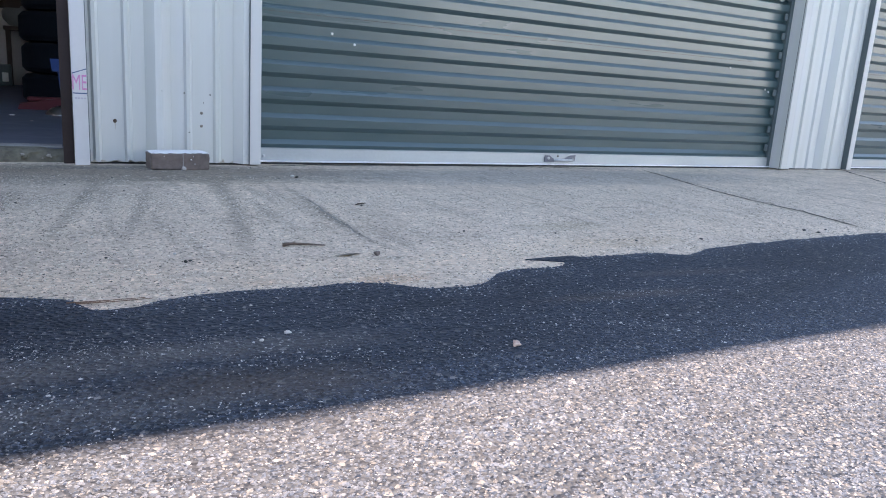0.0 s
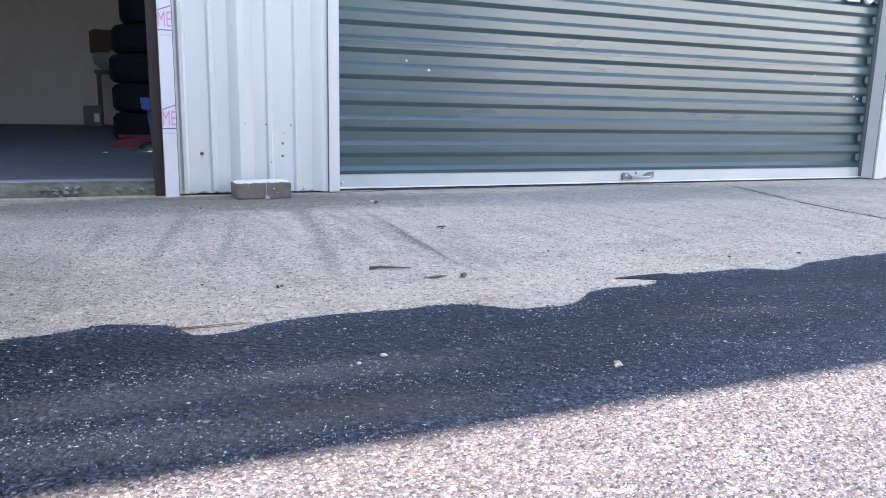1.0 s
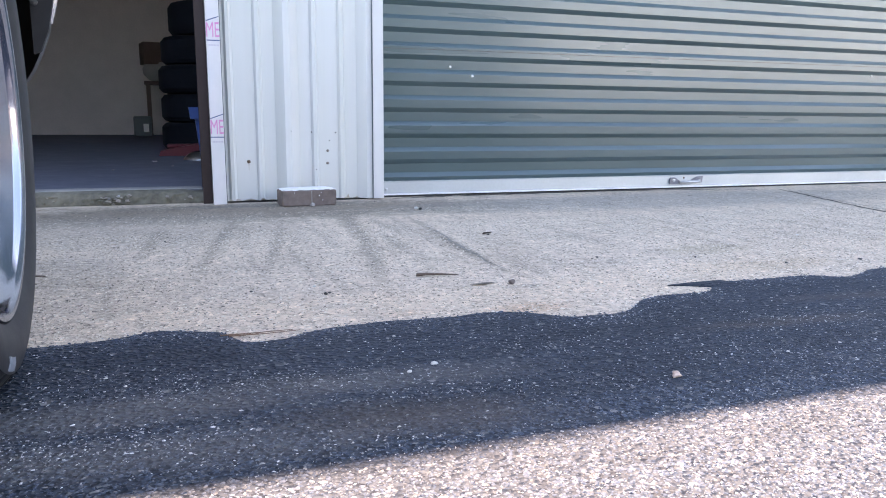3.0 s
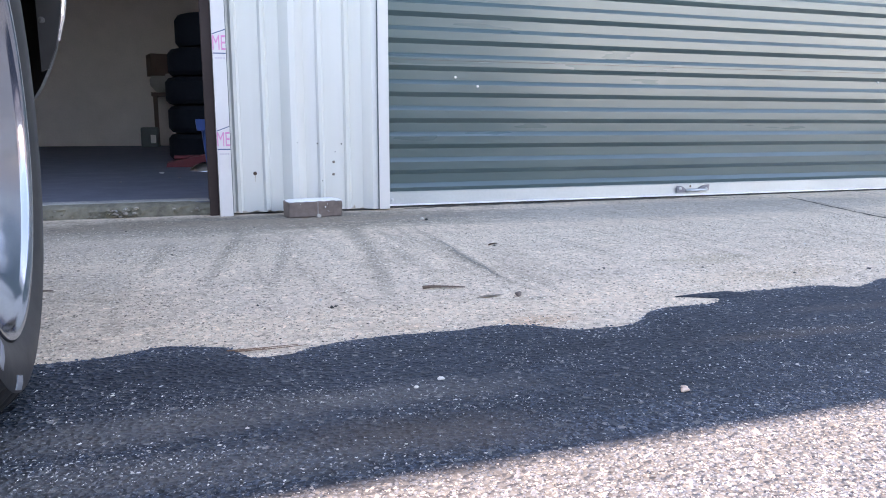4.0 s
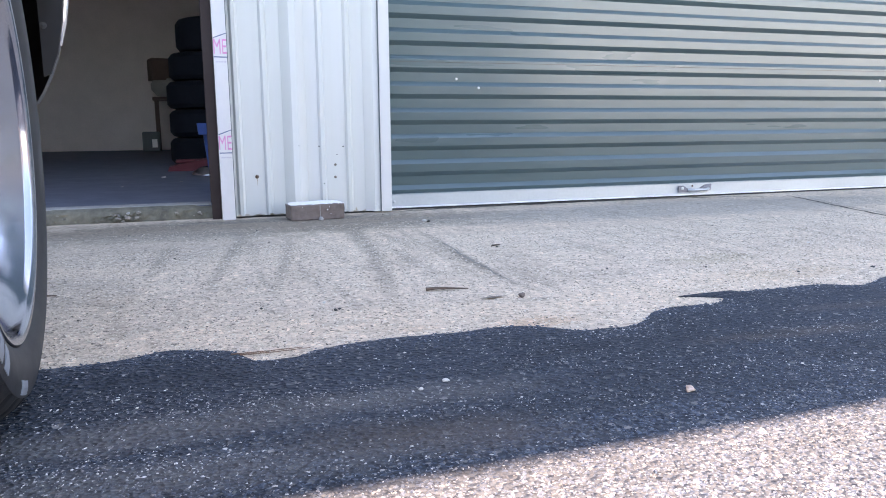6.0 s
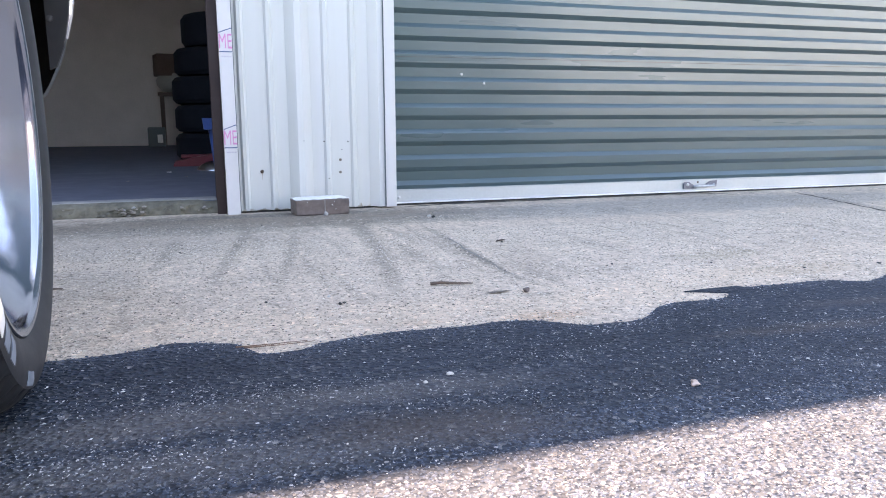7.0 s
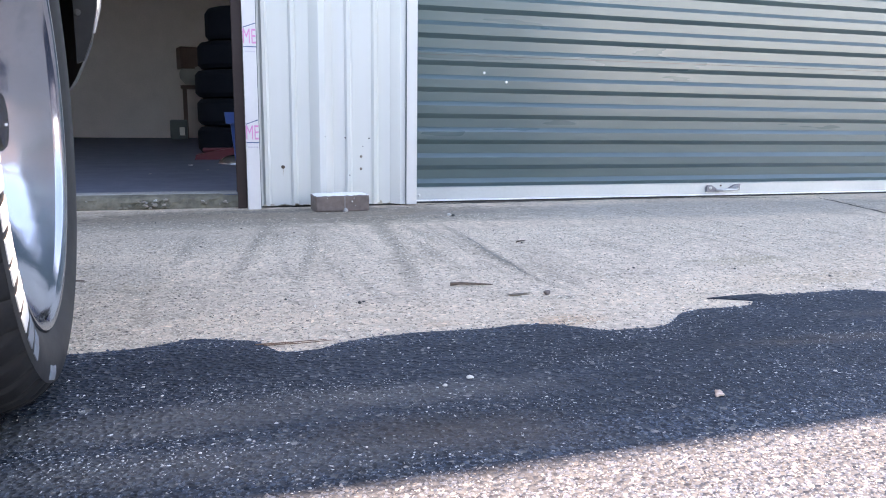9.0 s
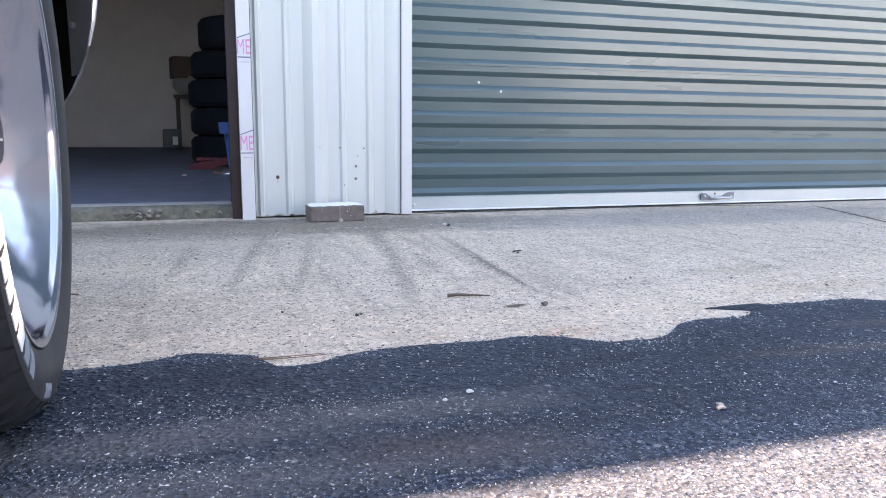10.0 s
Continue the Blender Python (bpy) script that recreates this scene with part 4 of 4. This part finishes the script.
for bx, bz in ((-0.184, 0.490),):
    bm = lathe([(0.0, 0.005), (0.003, 0.005), (0.004, 0.0001)], 12)
    bmesh.ops.rotate(bm, verts=bm.verts, matrix=Matrix.Rotation(radians(-90), 3, "Z"))
    bmesh.ops.translate(bm, verts=bm.verts, vec=(bx, WY + 0.366, bz))
    car_part("clip", bm, PLASTIC)
car_part("front_bumper", bumper(WY + 0.377, 2.36, 1), PLASTIC, "black bumper corner", smooth=True)
car_part("rear_bumper", bumper(REAR_Y - 0.452, -2.22, -1), PLASTIC, smooth=True)
chrome_pts = [(-0.1535, 2.010, 0.640), (-0.1535, 2.010, 0.590), (-0.1545, 2.010, 0.545), (-0.160, 2.010, 0.50), (-0.1685, 2.010, 0.463)]
car_part("chrome_trim", rod(bmesh.new(), chrome_pts, 0.0095, 0.0035, 10), CHROME, "bright chrome trim on the bumper", smooth=True)

# wheel: axle along local x, outer face towards +x
TYRE = [(-0.034, 0.230), (-0.014, 0.234), (-0.006, 0.2405), (-0.0005, 0.252), (0.002, 0.268), (0.002, 0.284), (-0.0005, 0.2955), (-0.010, 0.306), (-0.022, 0.315), (-0.040, 0.3215), (-0.075, 0.3240),
        (-0.079, 0.3175), (-0.087, 0.3175), (-0.091, 0.3243), (-0.134, 0.3243), (-0.138, 0.3175), (-0.146, 0.3175), (-0.150, 0.3240), (-0.185, 0.3215), (-0.203, 0.315), (-0.215, 0.306), (-0.227, 0.290), (-0.231, 0.265), (-0.226, 0.240), (-0.205, 0.226)]


def tread(i, j, x, r):
    """Cuts sipes across the shoulders of the tread."""
    if i % 6 == 0 and j in (7, 8, 9, 18, 19):
        r -= 0.007
    if i % 6 == 0 and j in (10, 17) or i % 6 == 3 and j in (13, 14):
        r -= 0.005
    return x, r


wheel = thing("wheel", 0, 0, 0, "", "")
tyre = part("tyre", lathe(TYRE, 288, tread, closed=True), RUBBER, wheel, "black low profile tyre with white letters", True)
rim_prof = [(-0.0065, 0.2385), (-0.0040, 0.2375), (-0.0040, 0.2350), (-0.0060, 0.2305), (-0.0087, 0.2268), (-0.0105, 0.2255), (-0.0160, 0.2235), (-0.0175, 0.2215), (-0.0210, 0.2170), (-0.0290, 0.2065), (-0.0385, 0.1940), (-0.0485, 0.1810), (-0.0585, 0.1680), (-0.0745, 0.1480), (-0.0905, 0.1260), (-0.1005, 0.1060), (-0.1025, 0.0800), (-0.1025, 0.0360), (-0.1145, 0.0360), (-0.1165, 0.1000), (-0.1085, 0.1500), (-0.1875, 0.2030), (-0.2075, 0.2260), (-0.2025, 0.2290), (-0.1725, 0.2085), (-0.0325, 0.2285), (-0.0165, 0.2360)]


def petals(i, j, x, r):
    """Three smooth dished petals that widen towards the lip; the web between them falls away behind a crisp crease."""
    if 7 <= j <= 17:
        d = abs((i + 2 + 60) % 120 - 60)
        beyond = max(0.0, d - max(6.0, 17.0 + (r - 0.162) * 754))
        x -= 0.009 * math.sin(math.pi / 2 * min(1.0, beyond / 26)) * max(0.0, min(1.0, (0.2220 - r) / 0.008))
    return x, r


rim = part("rim", lathe(rim_prof, 360, petals, closed=True), POLISHED, wheel, "polished dished alloy rim", True)
part("hub", lathe([(-0.105, 0.0001), (-0.105, 0.070), (-0.080, 0.050), (-0.046, 0.037), (-0.046, 0.0001)], 48), POLISHED, rim, smooth=True)
cap = part("centre_cap", lathe([(-0.050, 0.0001), (-0.050, 0.034), (-0.042, 0.034), (-0.038, 0.030), (-0.0375, 0.0001)], 40), CAP, rim, "black centre cap", True)
part("cap_mark", slab_box(-0.0376, 0.004, -0.006, -0.0368, 0.016, -0.003), LETTER, rim)
part("brake_disc", lathe([(-0.13, 0.0001), (-0.13, 0.15), (-0.118, 0.15), (-0.118, 0.0001)], 48), STEEL, wheel, smooth=True)


def bulge(r):
    """How far the sidewall stands out at radius r."""
    return float(np.interp(r, [p[1] for p in TYRE[2:9]], [p[0] for p in TYRE[2:9]]))


# lighter skin over the sidewall; the tread's shade is put into its darker colour
skin = [(x + 0.0006, r) for x, r in TYRE[2:7]]
part("sidewall", lathe(skin + [(x - 0.002, r) for x, r in skin[::-1]], 144, closed=True), LIT_SIDE_RUBBER, tyre, "outer sidewall, rubber toned lighter as if lit", True)


def sidewall_mark(a0, a1, r0, r1):
    """A raised block on the tyre's side, from angle a0 to a1."""
    bm = bmesh.new()
    rows = []
    for i in range(5):
        a = radians(a0 + (a1 - a0) * i / 4)
        rows.append([bm.verts.new((x, r * math.cos(a), r * math.sin(a))) for x, r in ((bulge(r0) - 0.002, r0), (bulge(r0) + 0.0016, r0), (bulge((r0 + r1) / 2) + 0.0018, (r0 + r1) / 2), (bulge(r1) + 0.0016, r1), (bulge(r1) - 0.002, r1))])
    for p, q in zip(rows, rows[1:]):
        for j in range(5):
            bm.faces.new((p[j], q[j], q[(j + 1) % 5], p[(j + 1) % 5]))
    bm.faces.new(rows[0]), bm.faces.new(rows[-1])
    return bm


for k in range(10):
    a = 165.0 + 5.7 * k
    part("white_mark", sidewall_mark(a, a + (4.6, 3.6, 4.2)[k % 3], 0.255, 0.288), LETTER, tyre, "raised white bar")
# lower letters of the white row, with their shade painted in as grey
for a in (223, 229):
    part("grey_mark", sidewall_mark(a, a + 3.8, 0.262, 0.288), DULL_MARK, tyre, "raised white letter bar, greyed as if shaded")
part("grey_mark", sidewall_mark(248, 255, 0.277, 0.2925), DULL_MARK, tyre, "pale grey raised mark")

wheel.parent = car
STEER = -4.1
WHEELS = ((CX, WY, -STEER, 0), (CX + 0.004, REAR_Y, 0, 0), (LEFT_X + 0.008, WY, 0, 180), (LEFT_X + 0.008, REAR_Y, 0, 180))
first = True
for x, y, steer, turn in WHEELS:
    m = BASE @ pose(x, y, WZ, 0, 0, turn + steer)
    if first:
        wheel.matrix_basis = m
        first = False
    else:
        copy_thing(wheel, m)


# ---- things on the ground ----
brick = thing("brick", 0.428, 3.268, 0.0, "grey-brown brick with its top whitened as skylit, standing by the pier", "brick", rz=5)
bm = slab_box(-0.092, 0.0, 0.0, 0.104, 0.096, 0.057, bevel=0.005)
bmesh.ops.subdivide_edges(bm, edges=bm.edges, cuts=3, use_grid_fill=True)
for v in bm.verts:
    v.co += 0.0022 * noise.noise_vector(v.co * 45)
part("block", bm, BRICK, brick)
# white skin on the brick: the sky's reflection on its top, put into colour
bm = bmesh.new()
bmesh.ops.create_grid(bm, x_segments=24, y_segments=14, size=1.0)
for v in bm.verts:
    edge = max(abs(v.co.x), abs(v.co.y))
    ragged = 1 + 0.05 * noise.noise(v.co * 6) if edge > 0.8 else 1
    drop = 0.008 * max(0.0, edge - 0.86) / 0.14 * (0.5 + noise.noise(v.co * 4))
    v.co = Vector((v.co.x * ragged * 0.097 + 0.006, 0.048 + v.co.y * ragged * 0.047, 0.0605 + 0.002 * noise.noise(v.co * 3) - drop))
part("skylit_cap", bm, MORTAR_SKYLIT, brick, "white top skin, coloured for reflected sky")
part("saw_mark", slab_box(0.012, -0.0022, 0.001, 0.0140, 0.002, 0.055), GREY_BAG, brick)
for x, z, r in ((0.040, 0.036, 0.0022), (0.052, 0.020, 0.0014), (0.048, 0.046, 0.0012), (-0.05, 0.048, 0.0012)):
    bm = stone(r, 0.5, int(x * 1000), 0.8)
    bmesh.ops.rotate(bm, verts=bm.verts, matrix=Matrix.Rotation(radians(90), 3, "X"))
    bmesh.ops.translate(bm, verts=bm.verts, vec=(x, -0.001, z))
    part("mortar_splash", bm, MORTAR_SKYLIT, brick)


def pebble(x, y, z, r, material, label, flat=0.6, seed=1):
    ob = part("pebble", stone(r, flat, seed), material, None, label, True)
    ob.matrix_world = pose(x, y, z, 0, 0, seed * 40)
    return tagged(ob, category="pebble", group="loose pebbles")


pebble(0.440, 3.248, 0, 0.009, GREY_BAG, "small pale pebble by the brick", 0.9, 2)
pebble(0.775, 3.08, 0, 0.007, PALE_STONE, "pale pebble on the concrete by the door", 0.7, 8)
pebble(0.783, 3.06, 0, 0.006, DARK_STONE, "dark pebble on the concrete by the door", 0.7, 9)
pebble(0.321, 1.522, LAP, 0.0050, PALE_STONE, "white pebble on the dark asphalt", 0.35, 3)
pebble(0.281, 1.502, LAP, 0.0033, PALE_STONE, "white pebble on the dark asphalt", 0.55, 4)
pebble(0.253, 1.945, 0, 0.0034, DARK_STONE, "dark pebble on the concrete", 0.7, 5)
pebble(0.262, 1.953, 0, 0.0020, DARK_STONE, "dark pebble on the concrete", 0.7, 15)
pebble(0.615, 1.925, 0, 0.0062, BRICK, "grey pebble beside a dry leaf", 0.8, 6)


for i, (x, y, r) in enumerate(((1.949, 1.95, 0.0055), (1.965, 1.915, 0.005), (2.04, 1.945, 0.004), (1.503, 1.915, 0.0055), (1.30, 1.93, 0.0035), (0.262, 1.953, 0.0035))):
    pebble(x, y, 0, r, DARK_STONE, "dark crumb broken from the asphalt edge", 0.45, 80 + i)


def leaf(x, y, z, length, width, turn, curl, label, material=LEAF, tilt=0.0):
    """A curled dry leaf with a raised midrib."""
    bm = bmesh.new()
    rows = []
    for i in range(9):
        f = i / 8
        w = width * math.sin(math.pi * min(0.98, f * 0.96 + 0.02)) ** 1.3
        rows.append([bm.verts.new((length * (f - 0.5), s * w, 0.002 + curl * abs(s) ** 1.5 + 0.3 * curl * math.sin(3 * f))) for s in (-1, -0.5, 0, 0.5, 1)])
    for a, b in zip(rows, rows[1:]):
        for j in range(4):
            bm.faces.new((a[j], b[j], b[j + 1], a[j + 1]))
    bmesh.ops.solidify(bm, geom=bm.faces, thickness=0.0008)
    ob = part("dry_leaf", bm, material, None, label, True)
    ob.matrix_world = pose(x, y, z, tilt, 0, turn)
    return tagged(ob, category="leaf")


ob = part("dry_leaf", stone(0.0052, 0.55, 5, 1.2), LEAF, None, "small crumpled tan leaf on the dark asphalt")
ob.matrix_world = pose(0.597, 1.384, LAP, 0, 0, 70)
tagged(ob, category="leaf")
leaf(0.560, 1.935, 0.0, 0.060, 0.007, 8, 0.0006, "flat grey dry leaf on the concrete", GREY_LEAF)
leaf(1.62, 2.36, 0.0, 0.16, 0.002, -10, 0.0006, "thin dry leaf blade on the concrete", GREY_LEAF)
leaf(0.80, 2.50, 0.0, 0.04, 0.005, 30, 0.003, "small dark dry leaf on the concrete", TWIG)


def stick(name, pts, r0, r1, material, label, category):
    ob = part(name, rod(bmesh.new(), pts, r0, r1), material, None, label, True)
    return tagged(ob, category=category)


stick("twig", [(-0.292, 2.252, 0.003), (-0.275, 2.250, 0.004), (-0.250, 2.247, 0.003)], 0.0026, 0.0012, TWIG, "small dark twig lying on the concrete", "twig")
stick("twig", [(0.455, 2.040, 0.004), (0.475, 2.035, 0.006), (0.51, 2.030, 0.004), (0.54, 2.022, 0.003)], 0.0038, 0.0013, TWIG, "short dark twig lying on the concrete", "twig")
for i in range(2):
    a, b = 0.06 + 0.012 * i, 0.165 + 0.010 * i
    stick("pine_straw", [(a, 1.731 - 0.007 * i, 0.0035), ((a + b) / 2, 1.7295 - 0.008 * i, 0.0035), (b, 1.728 - 0.006 * i, 0.0045)], 0.0010, 0.0005, STRAW, "dry reddish pine straw at the asphalt edge", "pine straw")
g = random.Random(21)
for i in range(26):
    x = g.uniform(-0.35, 2.2)
    y = g.uniform(1.95, 3.35)
    pebble(x, y, 0, g.uniform(0.0015, 0.003), DARK_STONE if g.random() < 0.7 else PALE_STONE, "tiny bit of grit on the concrete", 0.7, i + 30)
for i in range(14):
    x = g.uniform(-0.1, 1.8)
    pebble(x, min(g.uniform(1.32, 1.72), float(shore(x)) - 0.02), LAP, g.uniform(0.0014, 0.0026), PALE_STONE, "tiny pale stone on the dark asphalt", 0.4, i + 60)


# ---- things inside the open unit ----
FLOOR_Z = 0.046
STACK_TYRE = [(-0.086, 0.20), (-0.10, 0.23), (-0.1055, 0.27), (-0.096, 0.31), (-0.067, 0.335), (0.067, 0.335), (0.096, 0.31), (0.1055, 0.27), (0.10, 0.23), (0.086, 0.20)]
stacked = part("stacked_tyre", lathe(STACK_TYRE, 48, lambda i, j, x, r: (x, r - 0.006 if (i % 2 and j in (4, 5)) else r), closed=True), OLD_RUBBER, None, "worn black tyre in a stack inside the unit", True)
tagged(stacked, category="tyre", group="stack of tyres")
g = random.Random(4)
for k in range(4):
    m = pose(0.195 + g.uniform(-0.015, 0.015), 6.75 + g.uniform(-0.02, 0.02), FLOOR_Z + 0.106 + 0.2115 * k, 0, 90, 0)
    if k == 0:
        stacked.matrix_world = m
    else:
        copy_thing(stacked, m)
top_tyre = part("stacked_tyre", lathe([(x * 1.2, r * 0.97) for x, r in STACK_TYRE], 48, closed=True), OLD_RUBBER, None, "wider worn black tyre on top of a stack", True)
top_tyre.matrix_world = pose(0.262, 6.76, FLOOR_Z + 4 * 0.2115 + 0.127, 0, 90, 0)
tagged(top_tyre, category="tyre", group="stack of tyres")

bin_ = thing("plastic_bin", 0.221, 4.53, FLOOR_Z, "blue plastic bin beside the door", "bin")
bm = bmesh.new()
rows = []
for z, h in ((0.0, 0.125), (0.25, 0.150), (0.252, 0.172), (0.306, 0.178), (0.306, 0.158), (0.02, 0.118)):
    rows.append([bm.verts.new((sx * h, sy * h, z)) for sx, sy in ((-1, -1), (1, -1), (1, 1), (-1, 1))])
for a, b in zip(rows, rows[1:]):
    for j in range(4):
        bm.faces.new((a[j], a[(j + 1) % 4], b[(j + 1) % 4], b[j]))
bm.faces.new(rows[0]), bm.faces.new(rows[-1])
bmesh.ops.bevel(bm, geom=[e for e in bm.edges if abs(e.verts[0].co.z - e.verts[1].co.z) > 0.1], offset=0.02, segments=2, affect="EDGES")
part("bin_body", bm, BLUE_BIN, bin_)

for x, y, r in ((-0.155, 5.20, 0.012), (-0.32, 4.55, 0.008), (-0.05, 4.80, 0.007)):
    scrap = part("paper_scrap", stone(r, 0.35, int(y * 10), 0.8), LETTER if r > 0.01 else GREY_BAG, None, "tiny crumpled scrap on the unit floor")
    scrap.matrix_world = pose(x, y, FLOOR_Z)
    tagged(scrap, category="scrap")

jack = thing("floor_jack", 0.02, 5.92, FLOOR_Z, "low red floor jack in front of the tyres", "jack")
part("chassis", prism([(-0.17, 0.0), (-0.16, 0.03), (-0.05, 0.055), (0.12, 0.085), (0.17, 0.07), (0.17, 0.0)], -0.10, 0.10, "y"), RED, jack)
part("lift_arm", slab_box(-0.12, -0.03, 0.05, 0.05, 0.03, 0.075, bevel=0.008), RED, jack)
bowl = thing("hub_cover", 0.105, 5.40, FLOOR_Z, "shiny domed metal wheel cover on the floor", "wheel cover")
bm = lathe([(0.0, 0.105), (0.012, 0.100), (0.035, 0.075), (0.05, 0.04), (0.055, 0.0001)], 40)
bmesh.ops.rotate(bm, verts=bm.verts, matrix=Matrix.Rotation(radians(-90), 3, "Y"))
part("dome", bm, CHROME, bowl, smooth=True)

shelf = thing("wooden_stand", -0.27, 10.55, FLOOR_Z, "brown wooden stand with boxes and cloth by the back wall", "stand")
for sx in (-0.12, 0.12):
    for sy in (-0.12, 0.12):
        part("leg", slab_box(sx - 0.02, sy - 0.02, 0, sx + 0.02, sy + 0.02, 0.62), BROWN_BOX, shelf)
part("stand_top", slab_box(-0.16, -0.16, 0.62, 0.16, 0.16, 0.66), BROWN_BOX, shelf)
ob = part("cloth_bundle", stone(0.17, 0.8, 9, 0.4), GREY_BAG, None, "pale crumpled cloth bundle on a stand", True)
ob.matrix_world = pose(-0.27, 10.55, FLOOR_Z + 0.675)
tagged(ob, category="cloth")
ob = part("cardboard_box", slab_box(-0.20, -0.15, 0, 0.20, 0.15, 0.26, bevel=0.008), BROWN_BOX, None, "brown cardboard box on top of a bundle")
ob.matrix_world = pose(-0.25, 10.55, FLOOR_Z + 0.86, 0, 0, 12)
tagged(ob, category="box")
jug = thing("plastic_jug", -0.47, 10.35, FLOOR_Z, "grey plastic jug with a white label", "jug")
part("jug_body", slab_box(-0.10, -0.08, 0, 0.10, 0.08, 0.24, bevel=0.02), GREY_JUG, jug)
part("jug_label", slab_box(0.01, -0.0825, 0.05, 0.07, -0.0805, 0.15), LETTER, jug)
